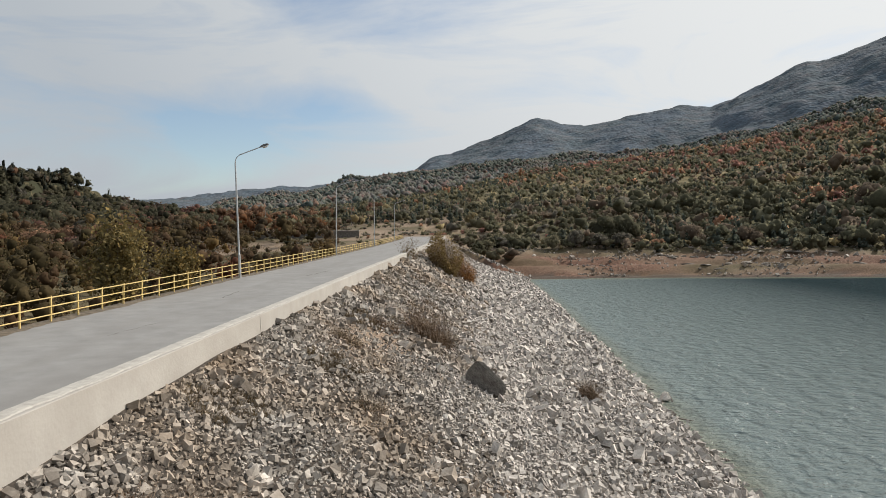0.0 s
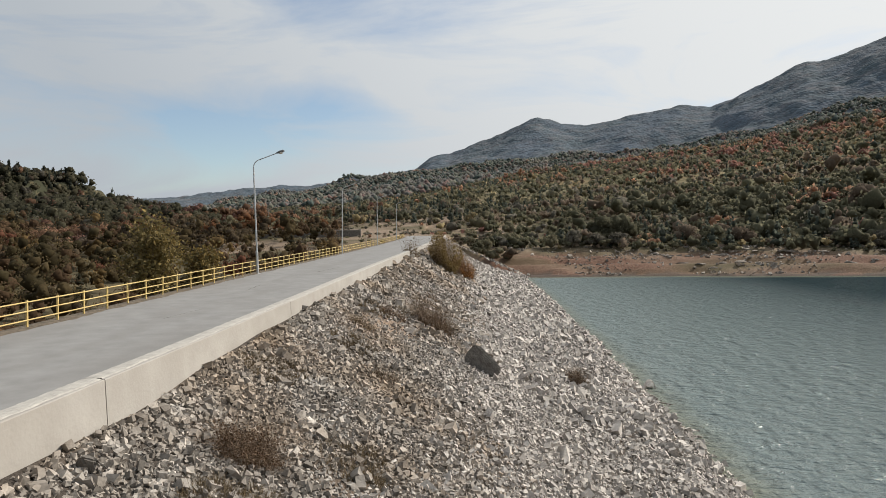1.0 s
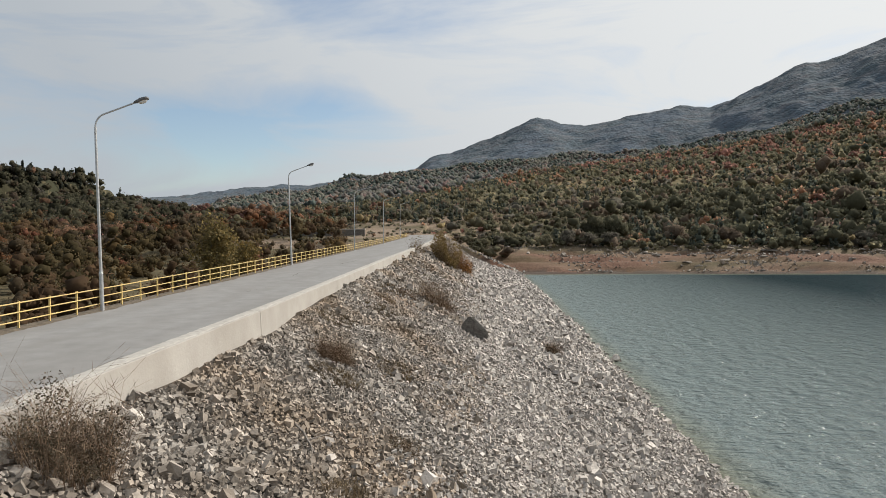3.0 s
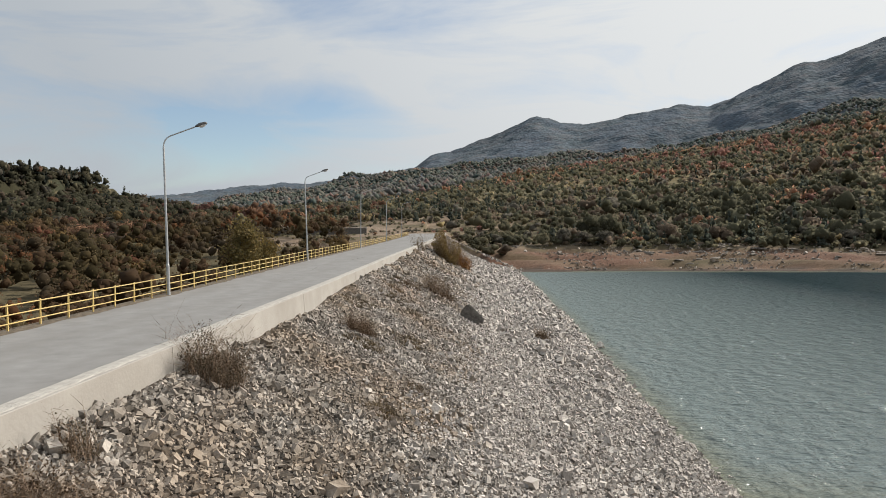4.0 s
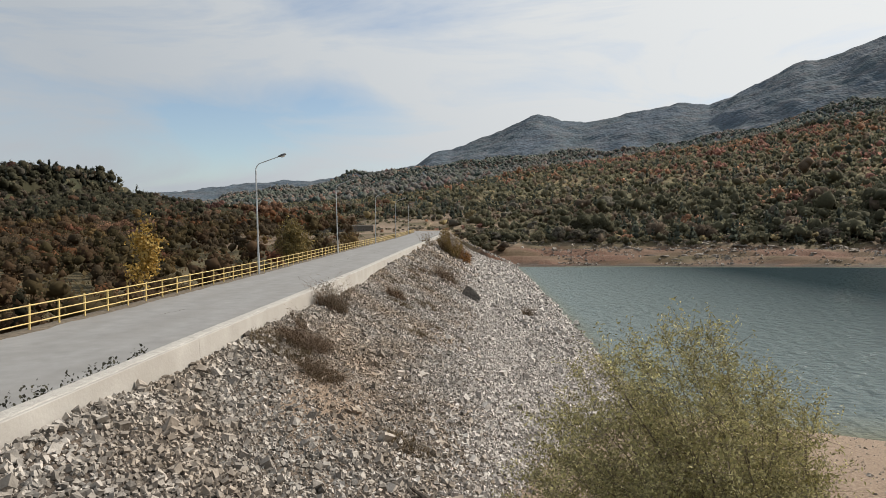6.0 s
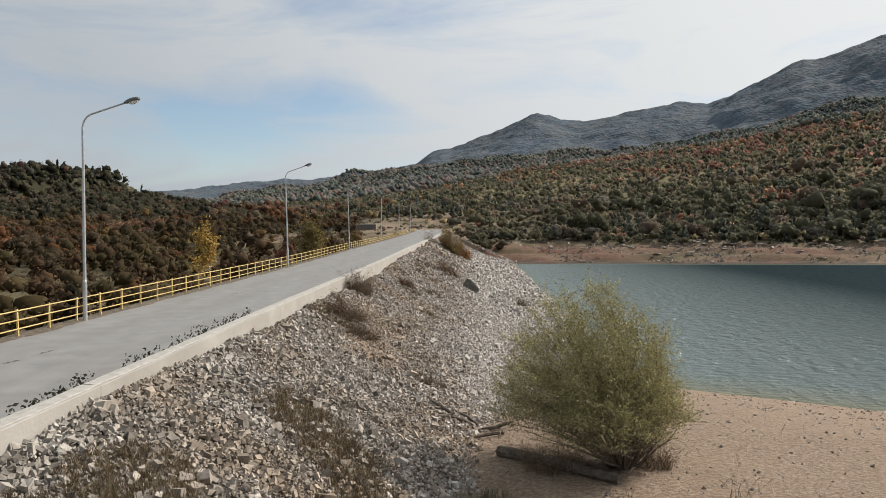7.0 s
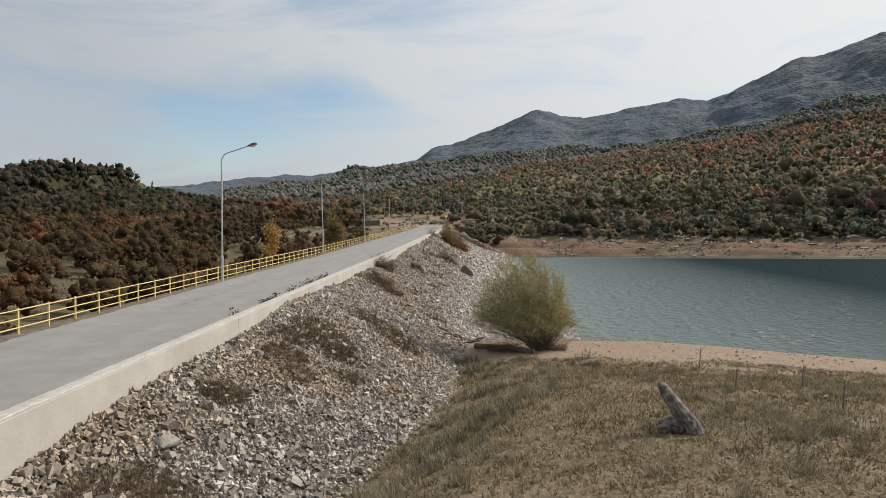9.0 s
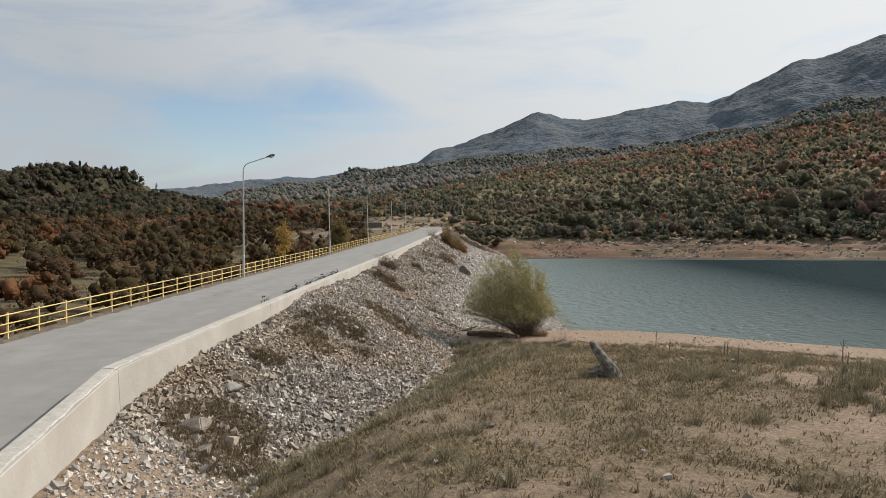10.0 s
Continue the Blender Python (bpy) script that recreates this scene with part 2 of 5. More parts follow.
SL3 = [0.02, 0.0756, 0.0839, 0.0906, 0.1063, 0.1121, 0.1129, 0.1171, 0.1229, 0.1328, 0.1436, 0.1552, 0.1601, 0.1593, 0.1552, 0.1543, 0.1568, 0.1635, 0.1684, 0.1751, 0.1792, 0.1792, 0.1784, 0.19, 0.2057, 0.2223, 0.2355, 0.2422, 0.2438, 0.2529, 0.2629, 0.2728, 0.2844, 0.32, 0.31]


def far_land(x, y):
    az, r = np.arctan2(x, y + 28.0), np.hypot(x, y + 28.0)
    c = np.cos(np.clip(az + 0.032, -0.8, 0.8))
    s1, s2, s3 = STEP(az, AZ1, SL1) * c, STEP(az, AZ2, SL2) * c, STEP(az, AZ3, SL3) * c
    r1 = STEP(az, [-0.3, -0.05, 0.1, 0.5], [430, 520, 760, 900])
    z1, z2, z3 = s1 * r1 - 2, s2 * 1700 - 4, s3 * 3000 + 3.4
    base = STEP(az, [-0.6, -0.36, -0.25, -0.05, 0.03], [-8.0, -6.0, -1.5, -0.5, -1.3])
    edge = STEP(az, [-0.6, -0.1, 0.0, 0.2, 0.6], [120, 180, 205, 215, 250])
    u = np.clip((r - edge) / (r1 - edge), 0, 1)
    z = base + (z1 - base) * u ** 1.15
    z = np.where(r > r1, z1 + (z2 - z1) * np.clip((r - r1) / (1700 - r1), 0, 1) ** 1.4, z)
    z = np.where(r > 1700, z2 * (1 - 0.12 * np.clip((r - 1700) / 350, 0, 1)), z)
    z = np.where(r > 2050, 0.88 * z2 + (z3 - 0.88 * z2) * np.clip((r - 2050) / 950, 0, 1) ** 1.05, z)
    z = np.where(r > 3000, z3 * (1 - 0.5 * np.clip((r - 3000) / 2000, 0, 1)), z)
    # the wooded knoll beyond the valley on the downstream side
    side = np.clip((-213 - x) / 12, 0, 1)
    knoll = 22 * side * side * (3 - 2 * side) * (1 - 0.30 * np.clip((-225 - x) / 45, 0, 3)) * np.clip(1.6 - np.abs(y - 350) / 85, 0, 1)
    knoll2 = 6 * np.clip(1.5 - np.hypot((x + 196) / 30, (y - 330) / 95), 0, 1)
    rough = wavy(x, y, 60, 2) * np.clip((r - 230) / 300, 0, 1) * 3 + wavy(x, y, 230, 5) * np.clip((r - 1900) / 600, 0, 1) * 14
    return z + np.maximum(np.maximum(knoll, knoll2), 0) + rough


def toe(y):
    """Where the stones end and the natural ground begins at the near end."""
    return STEP(y, [-90, -60, -52, -49, -47, -42.6, -40, -35, -24, -18, -10, 0, 8, 12], [3.0, -4.2, -5.0, -4.0, -3.1, -2.3, -1.7, -0.8, -0.6, 0.6, 3.4, 7.5, 11.8, 40])


def near_land(x, y):
    """The grassed ground at the near end of the dam, falling to the beach and the water."""
    d = y + 0.5 * np.clip(x - 11, 0, 60) - 0.25 * np.clip(x - 71, 0, None)
    z = STEP(d, [-120, -60, -47, -40, -33, -28, -22, -10, 8, 30, 80], [0.9, -0.1, -0.45, -1.3, -2.4, -2.75, -3.15, -5.2, -8.46, -12, -15])
    b = toe(y)
    w = STEP(y, [-55, -40, -28, -20], [4.5, 4.5, 2.5, 0.6])
    u = np.clip((x - b) / w, 0, 1)
    z = z + (dam_slope(b, y) - z) * (1 - u * u * (3 - 2 * u)) * np.clip((4 - y) / 10, 0, 1)
    return z + wavy(x, y, 4, 1) * 0.06 + wavy(x, y, 1.3, 4) * 0.03


def dam_slope(x, y):
    """The upstream face, from the foot of the wall down to the lake bed."""
    k = STEP(y, [-60, 8, 26, 54, 90, 169], [0.0, 0.0, 0.0, 0.7, 1.4, 2.6])
    xs = x - k * np.clip((x + 0.7) / 12.0, 0, 1) - (wall_x(y) + 7.6) * np.clip((-0.7 - x) / 6.5, 0, 1)
    foot = STEP(y, [-75, -57, -53.5, -50.5, -48, -43, -36.5, -34, -32, -22, 0, 9, 13, 20, 34, 60, 110, 170], [-0.2, -0.38, -0.75, -0.92, -0.62, -0.40, -0.17, 0.0, 0.12, 0.05, -0.1, -0.17, -0.02, 0.14, 0.36, 0.62, 1.0, 1.9])
    z = STEP(xs, [-7.6, -0.7, 5.3, 8.75, 11.8, 17, 45], [0.0, -3.05, -6.15, -7.3, -8.46, -10.8, -15])
    return z + foot * np.clip((1.0 - xs) / 8.6, 0, 1) + wavy(x, y, 2.6, 3) * 0.10 + wavy(x, y, 9, 8) * 0.12


def land(x, y):
    x, y = np.asarray(x, float), np.asarray(y, float)
    up = np.where((y < 8) & (x > toe(y)), near_land(x, y), dam_slope(x, y))
    up = np.where((y >= 8) & (y < 40), np.maximum(dam_slope(x, y), near_land(x, y)), up)
    # far bank
    bank = STEP(y + 2.2 * wavy(x, y, 18, 6) + 1.2 * wavy(x, y, 5, 3), [150, 167, 171.5, 175, 177, 182, 184, 189, 190.5, 196, 205, 215],
                [-14, -9.3, -8.35, -7.6, -6.4, -5.6, -4.3, -3.6, -2.4, -1.7, -1.4, -1.5])
    bank = bank + (wavy(x, y, 6, 2) * 0.45 + wavy(x, y, 2.1, 7) * 0.2) * (y > 170) + 0.26 * np.sin(bank * 6.0) * (bank > -8.2) * (y < 205)
    end = road_z(y) - 0.25 - 0.46 * np.clip(np.abs(x + 11.7) - 5, 0, 60)
    bank = np.where(y > 160, np.maximum(bank, np.where(y > 168, end, -30)), bank)
    f = far_land(x, y)
    w = np.clip((y - 205) / 70, 0, 1)
    bank = bank * (1 - w) + f * w
    up = np.where(y > 150, np.maximum(up * (y < 190) - 30 * (y >= 190), bank), up)
    # crest and downstream side
    edge = road_z(y) - 0.06
    down = edge - 0.55 * np.clip(-16.45 - x, 0, None)
    floor = STEP(x, [-150, -90, -45], [-4.5, -8.0, -10.5]) + wavy(x, y, 25, 3) * 0.8
    floor = floor + (STEP(y, [-90, -30, 60], [8.0, 3.0, 0.0]))
    w2 = np.clip((np.hypot(x, y + 28) - 150) / 110, 0, 1)
    low = np.maximum(down, floor * (1 - w2) + f * w2)
    w3 = np.clip((y - 168) / 30, 0, 1)
    low = low * (1 - w3) + np.maximum(end, f - 1.0) * w3
    z = np.where(x < -16.45, low, np.where(x < wall_x(y) - 0.3, edge - 0.30, up))
    z = np.where((y > 175) & (x < wall_x(y)) & (x >= -16.45), end, z)
    # everything far off follows the hills
    r = np.hypot(x, y + 28)
    w4 = np.clip((r - 260) / 60, 0, 1)
    return z * (1 - w4) + f * w4


def spaced(stops):
    """Coordinates with the spacing given for each stretch: (start, step), ..., end."""
    out = []
    for (a, s), (b, _) in zip(stops, stops[1:]):
        out += list(np.linspace(a, b, max(1, round((b - a) / s)), endpoint=False))
    return np.array(out + [stops[-1][0]])


def sheet(name, gx, gy, fn, mat):
    X, Y = np.meshgrid(gx, gy)
    V = np.c_[X.ravel(), Y.ravel(), fn(X, Y).ravel()]
    i = np.arange(len(gx) * len(gy)).reshape(len(gy), len(gx))
    F = np.c_[i[:-1, :-1].ravel(), i[:-1, 1:].ravel(), i[1:, 1:].ravel(), i[1:, :-1].ravel()]
    return mesh_of(name, V, F, mat, True)

# ---- ground, hills, water ----


def ground_material():
    """Soil, dry grass, sand and red earth by stretches of the plan, with gravel below the stones."""
    m = bpy.data.materials.new("ground_soil")
    m.use_nodes = True
    n, l = m.node_tree.nodes, m.node_tree.links
    b = n["Principled BSDF"]
    b.inputs["Roughness"].default_value, b.inputs["Specular IOR Level"].default_value = 0.95, 0.2
    co = n.new("ShaderNodeTexCoord")

    def noise_tex(scale, detail=6.0):
        t = n.new("ShaderNodeTexNoise")
        t.inputs["Scale"].default_value, t.inputs["Detail"].default_value = scale, detail
        t.inputs["Roughness"].default_value = 0.68
        l.new(co.outputs["Object"], t.inputs["Vector"])
        return t.outputs["Fac"]

    def ramp(src, *stops):
        r = n.new("ShaderNodeValToRGB")
        while len(r.color_ramp.elements) < len(stops):
            r.color_ramp.elements.new(0.5)
        for e, (p, c) in zip(r.color_ramp.elements, stops):
            e.position, e.color = p, (*c, 1)
        l.new(src, r.inputs["Fac"])
        return r.outputs["Color"]

    def mixc(f, a, c):
        x = n.new("ShaderNodeMix")
        x.data_type = "RGBA"
        l.new(f, x.inputs["Factor"])
        l.new(a, x.inputs["A"])
        l.new(c, x.inputs["B"])
        return x.outputs["Result"]
    fine, mid, wide = noise_tex(9, 10), noise_tex(2.3, 12), noise_tex(0.12)
    sand = ramp(fine, (0.3, (0.14, 0.096, 0.066)), (0.5, (0.265, 0.195, 0.140)), (0.7, (0.41, 0.325, 0.245)))
    red = ramp(mid, (0.3, (0.055, 0.034, 0.025)), (0.5, (0.155, 0.085, 0.058)), (0.72, (0.25, 0.17, 0.125)))
    grass = ramp(noise_tex(13, 12), (0.36, (0.072, 0.056, 0.032)), (0.5, (0.150, 0.116, 0.070)), (0.64, (0.28, 0.22, 0.145)))
    # gravel ramp kept very dark: shade between the stones put into the colour
    gravel = ramp(fine, (0.3, (0.035, 0.029, 0.024)), (0.7, (0.12, 0.10, 0.083)))
    brush = ramp(wide, (0.3, (0.055, 0.05, 0.028)), (0.5, (0.085, 0.072, 0.038)), (0.7, (0.14, 0.112, 0.064)))
    zone = n.new("ShaderNodeAttribute")
    zone.attribute_name = "tint"
    sep = n.new("ShaderNodeSeparateColor")
    l.new(zone.outputs["Color"], sep.inputs["Color"])
    c = mixc(sep.outputs["Red"], brush, grass)
    extra = n.new("ShaderNodeAttribute")
    extra.attribute_name = "tint_b"
    sep2 = n.new("ShaderNodeSeparateColor")
    l.new(extra.outputs["Color"], sep2.inputs["Color"])
    c = mixc(sep.outputs["Green"], c, sand)
    c = mixc(sep.outputs["Blue"], c, red)
    c = mixc(sep2.outputs["Red"], c, gravel)
    l.new(c, b.inputs["Base Color"])
    bp = n.new("ShaderNodeBump")
    bp.inputs["Strength"].default_value, bp.inputs["Distance"].default_value = 1.0, 0.07
    l.new(noise_tex(11, 10), bp.inputs["Height"])
    l.new(bp.outputs["Normal"], b.inputs["Normal"])
    return m


GX = spaced([(-700, 40), (-330, 12), (-120, 4), (-45, 1.2), (-17, 0.55), (-16.46, 0.2), (-16.2, 1.5), (-7.7, 0.14), (-7.5, 0.3), (14, 0.6),
             (45, 2.5), (130, 8), (330, 20), (700, 0)])
GY = spaced([(-400, 20), (-120, 5), (-68, 0.33), (-28, 0.6), (12, 0.8), (60, 1.6), (160, 1.0), (225, 4), (480, 0)])
ground_mesh = sheet("ground", GX, GY, lambda x, y: land(x, y) - 1.5 * np.clip((np.hypot(x, y + 28) - 345) / 15, 0, 1), ground_material())


def meadow_cover(x, y):
    """How thickly the grass stands at the near end: 0 on bare soil, 1 in the sward."""
    c = 1.0 + 0.85 * wavy(x, y, 1.6, 3) + 0.6 * wavy(x, y, 5.0, 1) + 0.3 * wavy(x, y, 0.7, 6)
    c = c - 1.2 * np.exp(-((x - 13 + 0.6 * (y + 53)) / 1.9) ** 2 - ((y + 54) / 7) ** 2) - 0.9 * np.exp(-((x + 1.0) / 2.2) ** 2 - ((y + 57) / 3.5) ** 2)
    return np.clip(c, 0, 1)


def zones(x, y, z):
    """Shares of the soils: dry grass, sand, red earth; gravel."""
    j = wavy(x, y, 3, 9) * 2.0 + wavy(x, y, 0.9, 2) * 0.8
    near = (y < 40) & (x > wall_x(y))
    d = y + 0.5 * np.clip(x - 11, 0, 60) + j
    grass = np.where(near, 1.0, np.where(y > 160, 0.2, 0.2))
    sand = np.where(near, np.clip((d + 33) / 3, 0, 1), 0)
    bare = (1 - meadow_cover(x, y)) * (d < -30) * 0.95
    sand = np.maximum(sand, np.where(near, bare, 0))
    az = np.arctan2(x, y + 28)
    tan = np.clip(0.55 + 0.9 * wavy(x, y, 14, 3) + 0.4 * wavy(x, y, 4, 5), 0, 0.8) * np.clip((0.10 - az) / 0.05, 0, 1) * np.clip((az + 0.40) / 0.06, 0, 1)
    sand = np.where(y > 185, tan, sand)
    red = np.where(y > 160, np.clip((-2.6 + 0.35 * j - z) / 1.2, 0, 1) * (x > 0) * np.clip(0.62 + 0.8 * wavy(x, y * 2.6, 13, 4) + 0.4 * np.clip((50 - x) / 40, 0, 1), 0, 1), 0)
    sand = np.where((y > 160) & (x > 10) & (z < -1), np.clip(0.15 + 0.9 * wavy(x, y * 2.2, 10, 2), 0, 0.9), sand)
    gravel = np.where(x > wall_x(y) - 0.1, np.where(y < 8, np.clip((toe(y) + 0.4 * j - x) / 0.5, 0, 1), z < dam_slope(x, y) + 0.25) * (y < 172), 0)
    earth = 1.0 * np.exp(-((x + 4.6) / 1.6) ** 2 - ((y + 17) / 4.0) ** 2) + np.exp(-((x + 4.8) / 1.3) ** 2 - ((y - 27) / 5.0) ** 2) + 0.8 * np.clip(wavy(x, y, 2.3, 6) - 0.3, 0, 1) * (x < -1.5)
    sand = np.maximum(sand, np.where((x < -1) & (y < 60), np.clip(earth, 0, 1), 0))
    gravel = gravel * (1 - np.where(x < -1, np.clip(earth, 0, 0.9), 0))
    gravel = np.where((y > 160) & (x > 6), np.clip((WATER + 0.75 + 0.2 * j - z) / 0.3, 0, 0.85), gravel)
    strip = (y < -49) & (x < toe(y) + 0.5) & (x > wall_x(y) - 0.1)
    sand = np.where(strip, 0.75 + 0.3 * wavy(x, y, 1.1, 3), sand)
    gravel = np.where(strip, np.clip(0.5 * wavy(x, y, 0.8, 6) + (y + 50.5) * 0.6, 0, 1), gravel)
    return np.c_[grass, np.clip(sand, 0, 1), red], np.c_[gravel, gravel, gravel]


def put_zones(me):
    co = np.empty(len(me.vertices) * 3, np.float32)
    me.vertices.foreach_get("co", co)
    co = co.reshape(-1, 3).astype(float)
    for key, v in zip(("tint", "tint_b"), zones(co[:, 0], co[:, 1], co[:, 2])):
        at = me.attributes.new(key, "FLOAT_COLOR", "POINT")
        at.data.foreach_set("color", np.c_[v, np.ones(len(v))].astype(np.float32).ravel())


put_zones(ground_mesh)
tagged(part("ground", ground_mesh, None), "dry grass, sand and gravel ground round the dam", "ground", kind="structure")



def hill_material():
    """Closed woodland seen from far off: rounded crowns of differing tone over drifts of colour."""
    m = material("wooded_hillside", [(0.30, (0.040, 0.046, 0.040)), (0.46, (0.060, 0.062, 0.052)), (0.58, (0.076, 0.069, 0.056)), (0.75, (0.105, 0.084, 0.066))],
                 0.02, 12, 1.0, 0.0, big=(0.006, (0.060, 0.064, 0.062), 0.6), spec=0.1, tint=True)
    n, l = m.node_tree.nodes, m.node_tree.links
    b = n["Principled BSDF"]
    src = b.inputs["Base Color"].links[0].from_socket
    co = n.new("ShaderNodeTexCoord")
    vor = n.new("ShaderNodeTexVoronoi")
    vor.inputs["Scale"].default_value = 0.085
    l.new(co.outputs["Object"], vor.inputs["Vector"])
    sep = n.new("ShaderNodeSeparateColor")
    l.new(vor.outputs["Color"], sep.inputs["Color"])
    tone = n.new("ShaderNodeMapRange")
    tone.inputs["To Min"].default_value, tone.inputs["To Max"].default_value = 0.78, 1.25
    l.new(sep.outputs["Red"], tone.inputs["Value"])
    sc = n.new("ShaderNodeVectorMath")
    sc.operation = "SCALE"
    l.new(src, sc.inputs[0])
    l.new(tone.outputs["Result"], sc.inputs["Scale"])
    l.new(sc.outputs["Vector"], b.inputs["Base Color"])
    bp = n.new("ShaderNodeBump")
    bp.invert = True
    bp.inputs["Strength"].default_value, bp.inputs["Distance"].default_value = 0.5, 5.0
    l.new(vor.outputs["Distance"], bp.inputs["Height"])
    l.new(bp.outputs["Normal"], b.inputs["Normal"])
    return m


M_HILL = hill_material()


def lattice(x, y, size, seed):
    """Smooth value noise over the plan, -1 to 1."""
    table = np.random.default_rng(seed).uniform(-1, 1, (256, 256))
    u, v = np.asarray(x) / size, np.asarray(y) / size
    i, j = np.floor(u).astype(int), np.floor(v).astype(int)
    a, b = u - i, v - j
    a, b = a * a * (3 - 2 * a), b * b * (3 - 2 * b)
    i, j, i1, j1 = i % 256, j % 256, (i + 1) % 256, (j + 1) % 256
    return (table[i, j] * (1 - a) + table[i1, j] * a) * (1 - b) + (table[i, j1] * (1 - a) + table[i1, j1] * a) * b


def hill_z(x, y):
    """The hills with gullies and spurs on the mountain."""
    r = np.hypot(x, y + 28)
    az = np.arctan2(x, y + 28)
    spur = lattice(az * 1500, r * 0.35, 120, 1) + 0.55 * lattice(az * 1500, r * 0.5, 50, 2)
    k = np.clip((r - 1100) / 900, 0, 1) * np.clip((3000 - r) / 500, 0.0, 1)
    far = np.clip((r - 1500) / 500, 0, 1)
    rough = lattice(x, y, 60, 3) * np.clip((r - 900) / 500, 0, 1) * 3 + (lattice(x, y, 34, 4) * 3 + lattice(x, y, 16, 5) * 2) * far
    return far_land(x, y) + spur * k * 24 + rough


hill_r = np.r_[np.geomspace(338, 1700, 70)[:-1], np.linspace(1700, 3040, 135), np.linspace(3100, 4800, 8)]
na, nr = 520, len(hill_r)
AZ, RR = np.meshgrid(np.linspace(-0.72, 0.68, na), hill_r)
HX, HY = RR * np.sin(AZ), RR * np.cos(AZ) - 28
HZ = hill_z(HX, HY)
idx = np.arange(na * nr).reshape(nr, na)
hill_faces = np.c_[idx[:-1, :-1].ravel(), idx[1:, :-1].ravel(), idx[1:, 1:].ravel(), idx[:-1, 1:].ravel()]
# near soil gives way to woods whose bluer, paler tint is painted-in distance haze
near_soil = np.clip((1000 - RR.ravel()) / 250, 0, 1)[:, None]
soil_haze_tint = near_soil * np.array([[2.5, 2.15, 1.45]]) + (1 - near_soil) * np.array([[1.42, 1.70, 2.28]])
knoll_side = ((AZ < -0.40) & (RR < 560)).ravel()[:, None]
soil_haze_tint = np.where(knoll_side, np.array([[0.75, 0.72, 0.5]]), soil_haze_tint)
tagged(part("hills_and_mountain", mesh_of("hills_and_mountain", np.c_[HX.ravel(), HY.ravel(), HZ.ravel()], hill_faces[:, ::-1], M_HILL, True, soil_haze_tint), None),
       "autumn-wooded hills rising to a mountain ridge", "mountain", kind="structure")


def water_material():
    m = bpy.data.materials.new("lake_water")
    m.use_nodes = True
    n, l = m.node_tree.nodes, m.node_tree.links
    n.remove(n["Principled BSDF"])
    at = n.new("ShaderNodeAttribute")
    at.attribute_name = "tint"
    body = n.new("ShaderNodeBsdfDiffuse")
    l.new(at.outputs["Color"], body.inputs["Color"])
    gloss = n.new("ShaderNodeBsdfGlossy")
    gloss.inputs["Roughness"].default_value = 0.07
    fres = n.new("ShaderNodeFresnel")
    fres.inputs["IOR"].default_value = 1.33
    cap = n.new("ShaderNodeMapRange")
    cap.inputs["From Min"].default_value, cap.inputs["From Max"].default_value = 0.02, 1.0
    cap.inputs["To Min"].default_value = 0.02
    calm = n.new("ShaderNodeAttribute")
    calm.attribute_name = "calm"
    l.new(calm.outputs["Fac"], cap.inputs["To Max"])
    l.new(fres.outputs["Fac"], cap.inputs["Value"])
    ms = n.new("ShaderNodeMixShader")
    l.new(cap.outputs["Result"], ms.inputs["Fac"])
    l.new(body.outputs["BSDF"], ms.inputs[1])
    l.new(gloss.outputs["BSDF"], ms.inputs[2])
    l.new(ms.outputs["Shader"], n["Material Output"].inputs["Surface"])
    co = n.new("ShaderNodeTexCoord")
    mp = n.new("ShaderNodeMapping")
    mp.inputs["Scale"].default_value, mp.inputs["Rotation"].default_value = (0.9, 0.5, 1), (0, 0, 0.25)
    l.new(co.outputs["Object"], mp.inputs["Vector"])
    t = n.new("ShaderNodeTexNoise")
    t.inputs["Scale"].default_value, t.inputs["Detail"].default_value = 1.0, 5.0
    l.new(mp.outputs["Vector"], t.inputs["Vector"])
    t2 = n.new("ShaderNodeTexNoise")
    t2.inputs["Scale"].default_value, t2.inputs["Detail"].default_value = 1.0, 3.0
    mp2 = n.new("ShaderNodeMapping")
    mp2.inputs["Scale"].default_value, mp2.inputs["Rotation"].default_value = (0.7, 2.0, 1), (0, 0, 0.2)
    l.new(co.outputs["Object"], mp2.inputs["Vector"])
    l.new(mp2.outputs["Vector"], t2.inputs["Vector"])
    ad = n.new("ShaderNodeMath")
    ad.operation = "ADD"
    l.new(t.outputs["Fac"], ad.inputs[0])
    l.new(t2.outputs["Fac"], ad.inputs[1])
    bp = n.new("ShaderNodeBump")
    bp.inputs["Strength"].default_value, bp.inputs["Distance"].default_value = 1.0, 0.6
    l.new(ad.outputs["Value"], bp.inputs["Height"])
    for shader in (body, gloss, fres):
        l.new(bp.outputs["Normal"], shader.inputs["Normal"])
    return m


water_mesh = sheet("water", spaced([(6, 0.8), (45, 6), (130, 40), (620, 0)]), spaced([(-230, 12), (-14, 0.8), (60, 3), (160, 1.2), (190, 0)]), lambda x, y: x * 0 + WATER, water_material())
wc = np.empty(len(water_mesh.vertices) * 3, np.float32)
water_mesh.vertices.foreach_get("co", wc)
wc = wc.reshape(-1, 3).astype(float)
sheen_w = np.clip((74 - wc[:, :1]) / 60, 0, 1)
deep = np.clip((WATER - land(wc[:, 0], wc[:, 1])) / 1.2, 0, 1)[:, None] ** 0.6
# paler tint near the dam, darker beyond: the lake's reflections put into its colour
wt = (1 - deep) * np.array([[0.18, 0.185, 0.135]]) + deep * (np.array([[0.165, 0.205, 0.205]]) * sheen_w + np.array([[0.019, 0.032, 0.036]]) * (1 - sheen_w))
